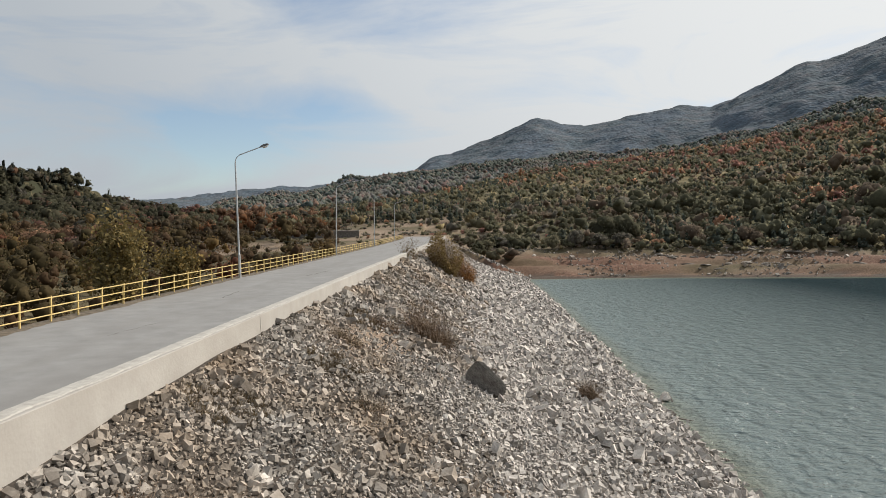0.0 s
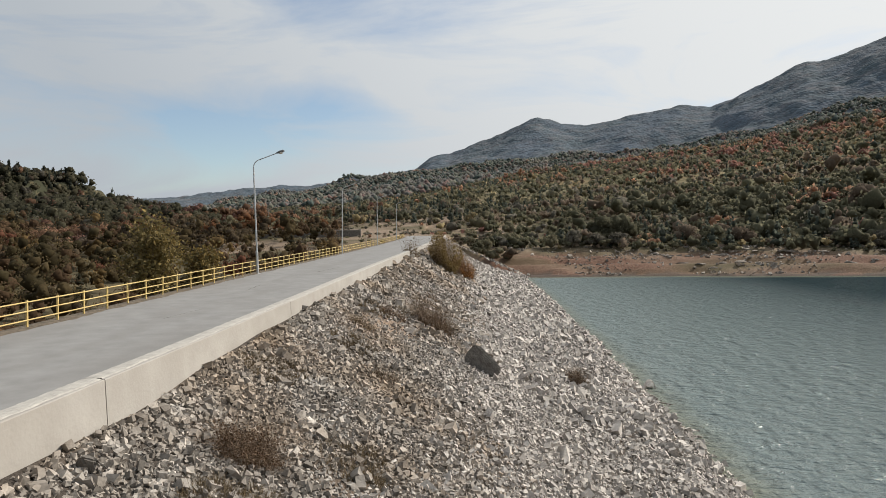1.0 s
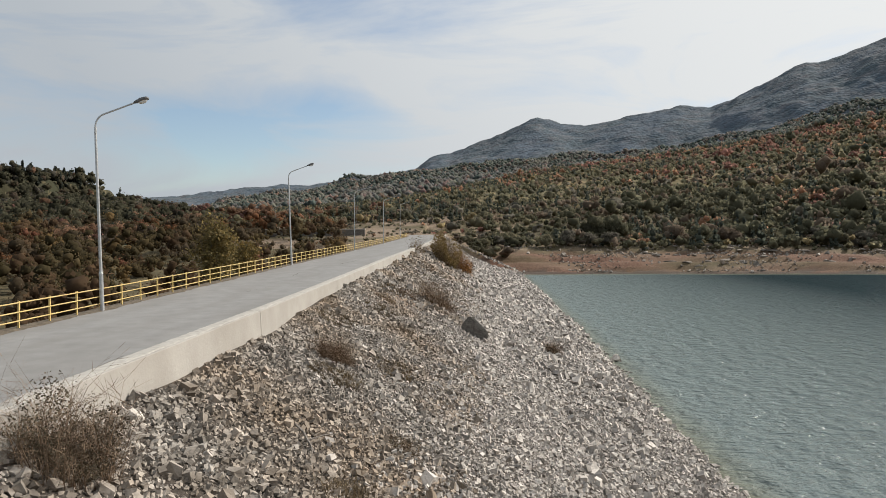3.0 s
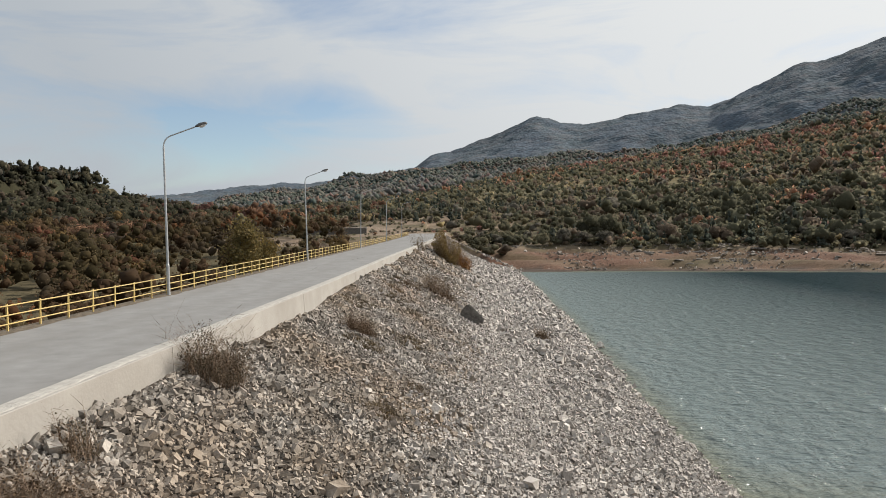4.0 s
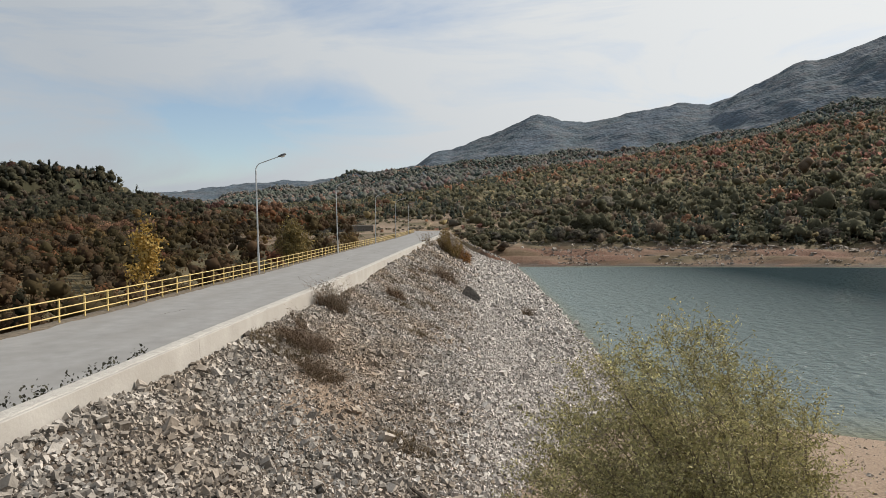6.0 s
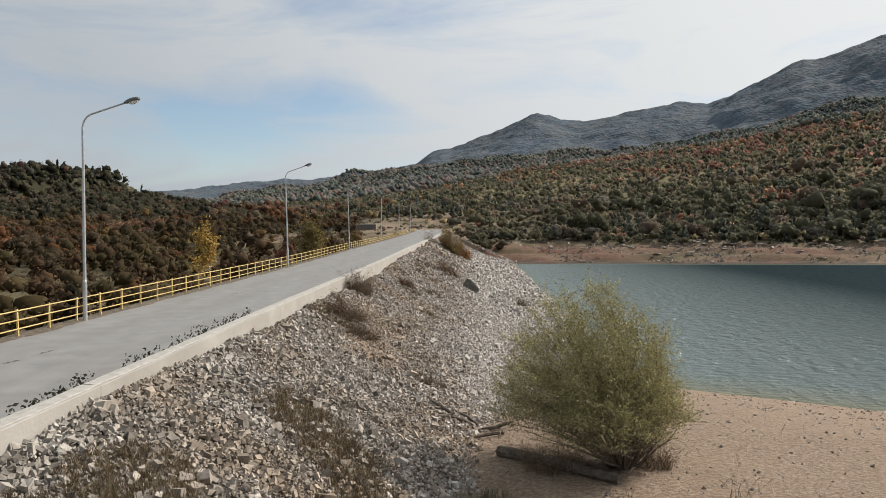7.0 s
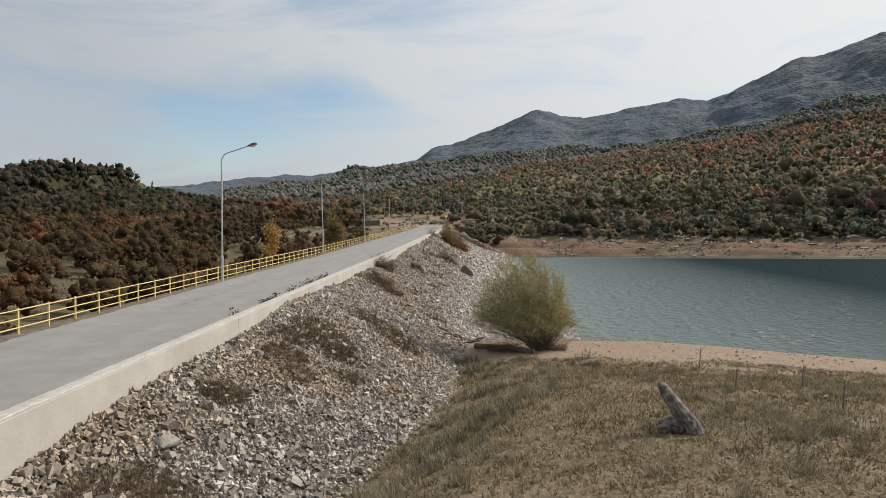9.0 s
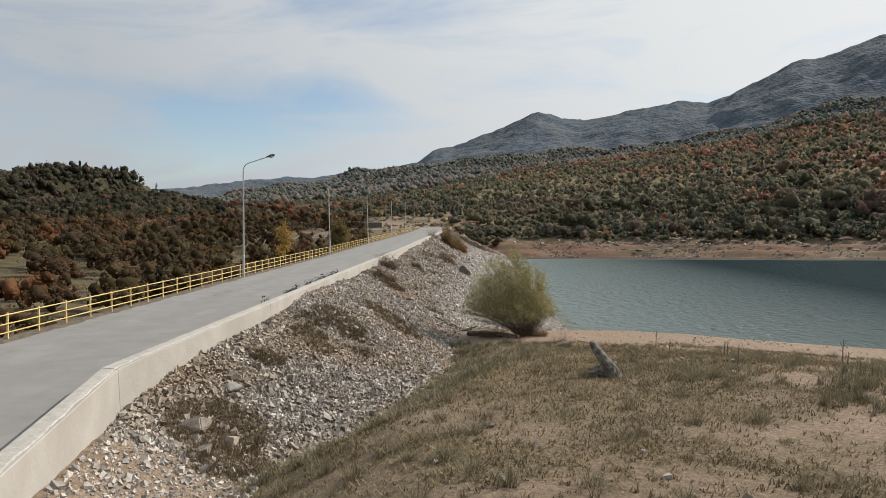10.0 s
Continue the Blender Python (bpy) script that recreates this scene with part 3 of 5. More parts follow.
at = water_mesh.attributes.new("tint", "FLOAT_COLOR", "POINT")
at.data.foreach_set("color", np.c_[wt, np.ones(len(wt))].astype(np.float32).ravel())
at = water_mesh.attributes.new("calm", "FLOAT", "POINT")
at.data.foreach_set("value", (0.05 + 0.51 * sheen_w[:, 0]).astype(np.float32))
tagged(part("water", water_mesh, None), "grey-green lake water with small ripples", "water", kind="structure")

# ---- road, wall ----
ry = spaced([(-130, 4), (-56, 1), (-46, 4), (182, 0)])
ru = np.array([0, 0.15, 0.3, 0.5, 0.7, 0.9, 1.0])
RU, RY = np.meshgrid(ru, ry)
RX = -16.4 + RU * (wall_x(RY) - 0.5 - 0.16 * np.clip((-50.5 - RY) / 2, 0, 1) + 16.4)
i_r = np.arange(RU.size).reshape(RU.shape)
road_mesh = mesh_of("road", np.c_[RX.ravel(), RY.ravel(), (road_z(RY) + 0.03 - 0.05 * (RU - 0.5) ** 2).ravel()],
                    np.c_[i_r[:-1, :-1].ravel(), i_r[:-1, 1:].ravel(), i_r[1:, 1:].ravel(), i_r[1:, :-1].ravel()], M_ROAD, True)
road = tagged(part("road", road_mesh, None), "pale worn concrete road along the dam crest", "road", kind="structure")


def wall_run(y0, y1, n=8, height=0.62):
    """One cast length of the parapet, its face leaning back slightly above the stones."""
    bm = bmesh.new()
    rows = []
    for i in range(n + 1):
        y = y0 + (y1 - y0) * i / n
        x, z = float(wall_x(y)), float(road_z(y))
        prof = [(-0.46, -0.5), (-0.46, height - 0.02), (-0.44, height), (-0.015, height), (0.0, height - 0.015), (0.12, -2.2)]
        rows.append([bm.verts.new((x + px, y, z + pz)) for px, pz in prof])
    for a, b in zip(rows, rows[1:]):
        for j in range(len(a)):
            k = (j + 1) % len(a)
            bm.faces.new((a[j], a[k], b[k], b[j]))
    bm.faces.new(rows[0])
    bm.faces.new(rows[-1][::-1])
    bmesh.ops.recalc_face_normals(bm, faces=bm.faces)
    return bm


def wall_cap(y0, y1, seed, height=0.62):
    """The rough mortar left on top of a wall panel, with a ragged outer edge."""
    r = np.random.default_rng(seed)
    n = max(2, int((y1 - y0) / 0.12))
    bm = bmesh.new()
    rows = []
    for i in range(n + 1):
        y = y0 + (y1 - y0) * i / n
        x, z = float(wall_x(y)), float(road_z(y)) + height
        w = 0.03 + 0.05 * abs(math.sin(y * 2.1) * math.sin(y * 0.7 + 1)) + r.uniform(0, 0.03)
        rows.append([bm.verts.new(c) for c in ((x - 0.43, y, z + 0.003), (x - 0.40, y, z + 0.014 + r.uniform(0, 0.012)),
                                               (x - 0.2, y, z + 0.018 + r.uniform(0, 0.014)), (x - w - 0.03, y, z + 0.013 + r.uniform(0, 0.012)), (x - w, y, z + 0.003))])
    for a, b in zip(rows, rows[1:]):
        for j in range(4):
            bm.faces.new((a[j], a[j + 1], b[j + 1], b[j]))
    bmesh.ops.recalc_face_normals(bm, faces=bm.faces)
    return bm


wall = tagged(new("wall_parapet"), "cream concrete parapet wall along the dam crest", "wall", kind="structure")
joints = [-78, -64, -50, -37.4, -31, -18, -5, 8, 21, 34, 47, 60, 73, 86, 99, 112, 125, 138, 151, 164]
for i, (a, b) in enumerate(zip(joints, joints[1:])):
    gap = 0.014 if b in (-50, 8, 21) or a in (-50, 8, 21) else 0.004
    panel = part("wall_panel", wall_run(a + gap, b - gap), M_WALL, wall)
    part("wall_cap", wall_cap(a + gap, b - gap, 200 + i), M_CAP, panel, "rough pale mortar capping")


# ---- fence ----
FX = -15.9
fence = tagged(new("fence"), "yellow-painted steel railing with three rails", "fence")
post_me = bpy.data.meshes.new("post")
bm = box(-0.03, 0.03, -0.03, 0.03, -0.3, 0.98, 0.006)
bm.to_mesh(post_me)
bm.free()
post_me.materials.append(M_YELLOW)
post_y = [-60.6 + 1.755 * i for i in range(130)]
for y in post_y:
    ob = part("post", post_me, None, fence)
    ob.location = (FX, y, float(road_z(y)))
    ob.rotation_euler = (rng.normal(0, 0.012), rng.normal(0, 0.012), 0)
for i in range(0, len(post_y) - 1, 4):
    ys = post_y[i:i + 5]
    for h in (0.30, 0.60, 0.92):
        part("rail", tube([(FX + 0.035, y, float(road_z(y)) + h) for y in ys], 0.024, 6), M_YELLOW, fence)


# ---- street lamps ----
def street_lamp():
    lamp = thing("street_lamp", (0, 0, 0), "tall grey steel street lamp with a curved arm over the road", "street lamp", "lamps along the dam")
    part("base_plate", box(-0.17, 0.17, -0.17, 0.17, 0, 0.05, 0.01), M_GALV, lamp)
    part("pole", tube([(0, 0, 0.04), (0, 0, 1.6), (0, 0, 1.66), (0, 0, 7.65)], [0.085, 0.085, 0.065, 0.05], 12), M_GALV, lamp)
    bend = [(0.0, 0, 7.65)]
    for i in range(1, 7):
        q = radians(72) * i / 6
        bend.append((0.55 * (1 - math.cos(q)), 0, 7.65 + 0.55 * math.sin(q)))
    bend.append((bend[-1][0] + 1.35 * math.cos(radians(18)), 0, bend[-1][2] + 1.35 * math.sin(radians(18))))
    part("arm", tube(bend, 0.035, 10), M_GALV, lamp)
    hx, hz = bend[-1][0], bend[-1][2]
    bmh = bmesh.new()
    rings = []
    for u, w, h in ((0, 0.05, 0.05), (0.08, 0.08, 0.08), (0.3, 0.14, 0.12), (0.55, 0.13, 0.10), (0.62, 0.09, 0.06)):
        c = Vector((hx + u * 0.96, 0, hz + u * 0.28))
        rings.append([bmh.verts.new(c + Vector((-0.28 * math.sin(q) * h, math.cos(q) * w, max(math.sin(q), -0.35) * h))) for q in (2 * math.pi * j / 12 for j in range(12))])
    for r1, r2 in zip(rings, rings[1:]):
        for j in range(12):
            bmh.faces.new((r1[j], r1[(j + 1) % 12], r2[(j + 1) % 12], r2[j]))
    bmh.faces.new(rings[0][::-1])
    bmh.faces.new(rings[-1])
    bmesh.ops.recalc_face_normals(bmh, faces=bmh.faces)
    head = part("lamp_head", bmh, M_LAMPHEAD, lamp, "dark lamp housing")
    bml = bmesh.new()
    bmesh.ops.create_uvsphere(bml, u_segments=14, v_segments=8, radius=1, matrix=Matrix.Translation((hx + 0.36, 0, hz + 0.06)) @ Matrix.Rotation(-0.28, 4, "Y") @ Matrix.Diagonal((0.2, 0.11, 0.10, 1)))
    part("lens", bml, M_LENS, head, "clear glass bowl")
    return lamp


first = street_lamp()
lamp_spots = [(-18.2, 0.3), (12.9, -1.3), (44.0, -1.6), (78, 0.4), (111.5, 0), (144, 0.5)]
for i, (y, lean) in enumerate(lamp_spots):
    m = pose(-15.72, y, float(road_z(y)) - 0.03, 0, lean, 0)
    if i:
        copy_thing(first, m)
    else:
        first.matrix_world = m


def crack(pts, width):
    """A ragged dark line let into the road surface."""
    bm = bmesh.new()
    rows = []
    for i, (x, y) in enumerate(pts):
        w = width * (0.3 if i in (0, len(pts) - 1) else 0.7 + 0.5 * math.sin(i * 2.3))
        z = float(road_z(y)) + 0.034
        rows.append((bm.verts.new((x - w, y, z)), bm.verts.new((x + w, y, z))))
    for a, b in zip(rows, rows[1:]):
        bm.faces.new((a[0], a[1], b[1], b[0]))
    return bm


M_CRACK = material("crack_dirt", [(0.3, (0.05, 0.045, 0.04)), (0.7, (0.13, 0.12, 0.10))], 6, 5, 0.95, 0.3)
for cx, cy, ln, wd, slope in ((-13.6, -29.2, 0.5, 0.06, 0.3), (-13.5, -27.7, 0.6, 0.06, 0.25), (-13.4, -26.0, 0.5, 0.05, 0.3), (-13.3, -24.6, 0.7, 0.05, 0.2), (-12.0, 22.0, 3.0, 0.02, 0.12),
                              (-12.6, 33.0, 3.5, 0.03, -0.08), (-11.4, 48.0, 6.0, 0.04, 0.1), (-13.0, -8.0, 2.0, 0.03, 0.2)):
    part("crack", crack([(cx + slope * (k / 8 - 0.5) * ln + 0.05 * math.sin(k * 1.9 + cx), cy + (k / 8 - 0.5) * ln) for k in range(9)], wd), M_CRACK, road)


# the strip of soil and litter at the foot of the railing
sy = np.arange(-62, 168, 0.35)
r_s = np.random.default_rng(301)
edge_s = -15.62 + 0.10 * np.sin(sy * 1.3) * np.sin(sy * 0.37) + r_s.uniform(-0.07, 0.07, len(sy))
sv = np.concatenate([np.c_[np.full(len(sy), -16.42), sy, road_z(sy) + 0.02], np.c_[np.full(len(sy), -16.0), sy, road_z(sy) + 0.06 + r_s.uniform(0, 0.04, len(sy))],
                     np.c_[edge_s, sy, road_z(sy) + 0.024]])
ns = len(sy)
i0 = np.arange(ns - 1)
sf = np.concatenate([np.c_[i0, i0 + ns, i0 + ns + 1, i0 + 1], np.c_[i0 + ns, i0 + 2 * ns, i0 + 2 * ns + 1, i0 + ns + 1]])
M_LITTER = material("verge_soil", [(0.3, (0.075, 0.06, 0.042)), (0.7, (0.19, 0.155, 0.115))], 5, 9, 0.95, 0.8, 12)
tagged(part("verge", mesh_of("verge", sv, sf, M_LITTER, True), None), "strip of brown soil and litter under the railing", "verge", kind="structure")


# ---- foliage makers ----
def unit(n, r):
    v = r.normal(size=(n, 3))
    return v / np.linalg.norm(v, axis=1)[:, None]


def cards(c, size, r, long=1.0, out=None):
    """Small four-cornered leaves or clumps of leaves at the places c, lying across the directions out if there are any."""
    n = len(c)
    a = unit(n, r)
    if out is not None:
        out = out + 0.6 * unit(n, r)
        a = np.cross(out, a)
        a /= np.linalg.norm(a, axis=1)[:, None] + 1e-9
    b = np.cross(a, unit(n, r) if out is None else out)
    b /= np.linalg.norm(b, axis=1)[:, None] + 1e-9
    size = np.broadcast_to(size, n)[:, None]
    a, b = a * size * 0.5 * long, b * size * 0.5
    k = r.uniform(0.6, 1.2, (n, 4, 1))
    v = c[:, None, :] + np.stack([a, b, -a, -b], 1) * k
    f = np.arange(4 * n).reshape(n, 4)
    return v.reshape(-1, 3), f


ICO = np.array([v.normalized()[:] for v in (Vector((a * s1, b * s2, 0)) for a in (1,) for b in (1.618,) for s1 in (-1, 1) for s2 in (-1, 1))])
ICO = np.concatenate([ICO, ICO[:, [2, 0, 1]], ICO[:, [1, 2, 0]]])
near_pairs = np.linalg.norm(ICO[:, None] - ICO[None], axis=2) < 1.2
ICO_F = np.array([(a, b, c) if np.dot(np.cross(ICO[b] - ICO[a], ICO[c] - ICO[a]), ICO[a]) > 0 else (a, c, b)
                  for a in range(12) for b in range(a + 1, 12) for c in range(b + 1, 12) if near_pairs[a, b] and near_pairs[b, c] and near_pairs[a, c]])


OCT = np.array([(1, 0, 0), (-1, 0, 0), (0, 1, 0), (0, -1, 0), (0, 0, 1), (0, 0, -1)], float)
OCT_F = np.array([(0, 2, 4), (2, 1, 4), (1, 3, 4), (3, 0, 4), (2, 0, 5), (1, 2, 5), (3, 1, 5), (0, 3, 5)])


def crowns_of(pos, h, rad, tint, lobes, per, size, r, cone=None, low=0.16, core=0.72, far=False):
    """Crowns for trees at pos: each of several uneven lobes, roughened by loose clumps of leaves; cone marks the conifers."""
    n = len(pos)
    cone = np.zeros(n, bool) if cone is None else cone
    k = np.arange(lobes)[None, :]
    lz = np.where(k == 0, 0.50, r.uniform(low + 0.14, 0.80, (n, lobes)))
    la = r.uniform(0, 2 * math.pi, (n, 1)) + k * 2.4 + r.uniform(-0.4, 0.4, (n, lobes))
    lr = np.where(k == 0, 0.0, rad[:, None] * r.uniform(0.35, 0.72, (n, lobes)) * np.sqrt(np.clip(1.2 - lz, 0, 1)))
    ls = np.where(k == 0, 0.72, r.uniform(0.38, 0.62, (n, lobes)))
    cz = (k + 0.5) / lobes
    lz = np.where(cone[:, None], 0.14 + 0.72 * cz, lz)
    lr = np.where(cone[:, None], 0.0, lr)
    ls = np.where(cone[:, None], 0.95 * (1.1 - cz), ls)
    c = np.stack([np.cos(la) * lr, np.sin(la) * lr, lz * h[:, None]], 2)
    sz = np.stack([ls * rad[:, None], ls * rad[:, None], np.where(cone[:, None], h[:, None] * 0.62 / lobes + 0.1, ls * np.minimum(h * 0.62, rad)[:, None])], 2)
    ball, ball_f = (OCT, OCT_F) if far else (ICO, ICO_F)
    nb = len(ball)
    bump = r.uniform(0.45, 1.35, (n, lobes, nb, 1))
    v = (c[:, :, None, :] + ball[None, None] * bump * core * sz[:, :, None, :] + pos[:, None, None, :]).reshape(-1, 3)
    f = (np.arange(n * lobes)[:, None, None] * nb + ball_f[None]).reshape(-1, 3)
    tone = tint[:, None, :] * r.uniform(0.80, 1.2, (n, 1, 1)) * r.uniform(0.85, 1.15, (n, lobes, 1))
    # lobe cores darkened to 0.8: shade inside the crown put into the tint
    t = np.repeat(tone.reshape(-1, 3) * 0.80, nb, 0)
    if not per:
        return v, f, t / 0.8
    pick = r.integers(0, lobes, (n, per))[:, :, None].repeat(3, 2)
    way = unit(n * per, r).reshape(n, per, 3)
    way[:, :, 2] = np.abs(way[:, :, 2]) * 1.1 - 0.25
    cc = np.take_along_axis(c, pick, 1) + way * np.take_along_axis(sz, pick, 1) * r.uniform(0.66, 1.15, (n, per, 1)) + pos[:, None, :]
    v2, f2 = cards(cc.reshape(-1, 3), (size[:, None] * r.uniform(0.5, 1.2, (n, per))).ravel(), r, 1.0, way.reshape(-1, 3))
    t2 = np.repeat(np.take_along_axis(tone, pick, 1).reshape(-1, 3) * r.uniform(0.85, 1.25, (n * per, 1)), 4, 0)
    f2 = f2 + len(v)
    f2 = np.concatenate([f2[:, [0, 1, 2]], f2[:, [0, 2, 3]]])
    return np.concatenate([v, v2]), np.concatenate([f, f2]), np.concatenate([t, t2])


def blades(base, h, lean, width, r, droop=0.3, short=False):
    """Thin upright blades or twigs: one bent strip each."""
    n = len(base)
    q = r.uniform(0, 2 * math.pi, n)
    out = np.stack([np.cos(q), np.sin(q), np.zeros(n)], 1) * (lean * h * r.uniform(0.2, 1.2, n))[:, None]
    side = np.stack([-np.sin(q), np.cos(q), np.zeros(n)], 1) * np.broadcast_to(width, n)[:, None]
    mid = base + out * 0.4 + np.c_[np.zeros(n), np.zeros(n), h * 0.6]
    tip = base + out + np.c_[np.zeros(n), np.zeros(n), h * (1 - droop * r.uniform(0, 1, n))]
    if short:
        v = np.stack([base - side, base + side, tip + side * 0.2, tip - side * 0.2], 1)
        return v.reshape(-1, 3), np.arange(4 * n).reshape(n, 4)
    v = np.stack([base - side, base + side, mid + side * 0.8, mid - side * 0.8, tip + side * 0.15, tip - side * 0.15], 1)
    i = np.arange(n)[:, None] * 6
    f = np.concatenate([i + np.array([[0, 1, 2, 3]]), i + np.array([[3, 2, 4, 5]])])
    return v.reshape(-1, 3), f


GREEN, OLIVE, BROWN, ORANGE, RED, FIR, YELLOW, GREY = [np.array(c) for c in (
    (0.079, 0.076, 0.049), (0.108, 0.098, 0.063), (0.116, 0.090, 0.066), (0.205, 0.122, 0.078), (0.170, 0.094, 0.074),
    (0.046, 0.052, 0.041), (0.175, 0.142, 0.080), (0.102, 0.093, 0.074))]
KINDS = np.stack([GREEN, OLIVE, BROWN, ORANGE, RED, FIR, YELLOW, GREY])


def kinds_at(x, y, r, weights):
    """Kinds of trees in drifts: weights (n, 8), bent by slow waves over the plan."""
    w = np.array(weights, float)
    for k in range(8):
        w[:, k] *= np.clip(1 + 1.0 * wavy(x, y, 20 + 3 * k, 1.3 * k + 0.7) + 0.9 * wavy(x, y, 60, 2.1 * k), 0.05, None) ** (3.0 if k in (3, 4, 6) else 1.6)
    w /= w.sum(1)[:, None]
    return np.minimum((np.cumsum(w, 1) < r.uniform(size=(len(x), 1))).sum(1), 7)


def scatter(n, az0, az1, r0, r1, r):
    az = r.uniform(az0, az1, n)
    rr = np.sqrt(r.uniform(r0 ** 2, r1 ** 2, n))
    return rr * np.sin(az), rr * np.cos(az) - 28, az, rr


def woods(name, label, x, y, h, rad, kind, lobes, per, size, r, tone=1.0, core=0.72, far=False, z=None):
    pos = np.c_[x, y, (land(x, y) if z is None else z) - 0.15]
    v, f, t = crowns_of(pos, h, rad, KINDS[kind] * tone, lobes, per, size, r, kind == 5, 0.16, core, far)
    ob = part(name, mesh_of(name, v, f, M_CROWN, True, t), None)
    return tagged(ob, label, "trees", kind="stuff")


# ---- woods on the hillside across the lake ----
r1 = np.random.default_rng(11)
x, y, az, rr = scatter(12500, -0.55, 0.62, 226, 900, r1)
x2, y2, az2, rr2 = scatter(2600, -0.05, 0.64, 222, 380, r1)
x3, y3, az3, rr3 = scatter(1500, -0.36, 0.02, 300, 470, r1)
x, y, az, rr = np.r_[x, x2, x3], np.r_[y, y2, y3], np.r_[az, az2, az3], np.r_[rr, rr2, rr3]
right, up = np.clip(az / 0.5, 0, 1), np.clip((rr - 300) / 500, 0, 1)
thick = 0.55 + 0.45 * wavy(x, y, 30, 1) + 0.30 * wavy(x, y, 75, 4) + np.clip((rr - 400) / 350, 0, 0.5) + np.clip((az - 0.2) * 1.5, 0, 0.5) + 0.15 * (rr < 350) * (az > 0.0)
thick -= 0.60 * np.exp(-((az + 0.13) / 0.16) ** 2) * (rr < 330)
thick -= 1.2 * np.exp(-((x - 105) / 34) ** 2 - ((y - 342) / 12) ** 2) + 0.9 * np.exp(-((x - 70) / 30) ** 2 - ((y - 270) / 9) ** 2)
for sx, sy in ((109, 253), (133.6, 238)):
    thick -= 1.6 * np.exp(-((x - sx + 2) / 7) ** 2 - ((y - sy + 5) / 8) ** 2)
keep = (r1.uniform(size=len(x)) < thick) & (land(x, y) > -3.2) & ((x > -150) | (rr > 330))
x, y, az, rr, right, up = x[keep], y[keep], az[keep], rr[keep], right[keep], up[keep]
# drifts of rust and red along the brow and on the upper right of the hill, as (azimuth, distance, width, depth)
rust = sum(np.exp(-((az - a) / w) ** 2 - ((rr - d) / e) ** 2) for a, d, w, e in
           ((0.09, 690, 0.06, 70), (0.20, 780, 0.05, 60), (0.34, 800, 0.10, 110), (0.47, 590, 0.035, 50), (0.50, 780, 0.10, 120), (0.55, 500, 0.05, 60), (0.44, 335, 0.03, 25),
            (-0.28, 430, 0.07, 50), (0.30, 560, 0.06, 40)))
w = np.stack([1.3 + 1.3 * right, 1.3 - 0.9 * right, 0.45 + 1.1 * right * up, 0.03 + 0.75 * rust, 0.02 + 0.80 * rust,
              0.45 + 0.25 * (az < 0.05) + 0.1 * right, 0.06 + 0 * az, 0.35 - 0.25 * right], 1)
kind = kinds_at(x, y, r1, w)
h = np.clip(r1.lognormal(0.95, 0.42, len(x)), 1.1, 7) + 2.0 * up + np.clip(r1.lognormal(0.6, 0.7, len(x)), 0, 7) * right * (rr > 255) + (kind == 5) * 1.4
rad = h * r1.uniform(0.46, 0.74, len(x)) * np.where(kind == 5, 0.55, 1)
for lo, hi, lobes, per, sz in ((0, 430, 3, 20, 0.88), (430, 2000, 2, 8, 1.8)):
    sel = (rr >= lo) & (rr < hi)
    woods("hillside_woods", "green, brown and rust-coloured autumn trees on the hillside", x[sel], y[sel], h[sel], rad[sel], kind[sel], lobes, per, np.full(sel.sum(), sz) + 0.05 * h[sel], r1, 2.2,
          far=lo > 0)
# low scrub between the trees
x, y, az, rr = scatter(9000, -0.36, 0.62, 224, 520, r1)
keep = (r1.uniform(size=len(x)) < 0.45 + 0.6 * wavy(x, y, 12, 6)) & (land(x, y) > -2.0)
x, y = x[keep], y[keep]
kind = kinds_at(x, y, r1, np.tile([1.0, 1.4, 0.8, 0.03, 0.03, 0.1, 0.1, 1.2], (len(x), 1)))
h = r1.uniform(0.6, 1.7, len(x))
woods("hillside_scrub", "low olive and brown scrub between the hillside trees", x, y, h, h * r1.uniform(0.8, 1.4, len(x)), kind, 1, 9, np.full(len(x), 0.8), r1, 1.9, far=True)


# beech, oak and fir woods of the high ridges: cooler and greyer than those by the lake, distance haze put into the
# colours
KINDS_HAZED = np.array([(0.082, 0.090, 0.075), (0.105, 0.104, 0.084), (0.112, 0.098, 0.084), (0.160, 0.112, 0.085), (0.135, 0.095, 0.085), (0.052, 0.064, 0.058), (0.14, 0.13, 0.10), (0.110, 0.108, 0.100)])


def far_woods(name, label, n, r0, r1_, size, weights, tone, seed):
    """The closed forest on the far ridges, where it rises above the hill in front."""
    r = np.random.default_rng(seed)
    x, y, az, rr = scatter(n, -0.56, 0.60, r0, r1_, r)
    z = hill_z(x, y)
    front = np.maximum(STEP(az, AZ1, SL1), np.where(rr > 1750, STEP(az, AZ2, SL2), 0)) * np.cos(az + 0.032)
    keep = ((z + 12 - 3.4) / rr > front - 0.003) & (r.uniform(size=n) < 0.82 + 0.5 * lattice(x, y, 90, seed))
    x, y, z = x[keep], y[keep], z[keep]
    kind = kinds_at(x / 4, y / 4, r, np.tile(weights, (len(x), 1)))
    rad = size * r.uniform(0.6, 1.3, len(x))
    woods(name, label, x, y, rad * 1.35, rad, np.where(kind == 5, 0, kind), 2, 0, None, r, KINDS_HAZED[kind] / KINDS[np.where(kind == 5, 0, kind)] * tone, 1.0, True, z - 0.5)


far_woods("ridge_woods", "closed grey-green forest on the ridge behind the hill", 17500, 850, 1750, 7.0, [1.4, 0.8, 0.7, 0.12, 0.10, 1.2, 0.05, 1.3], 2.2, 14)

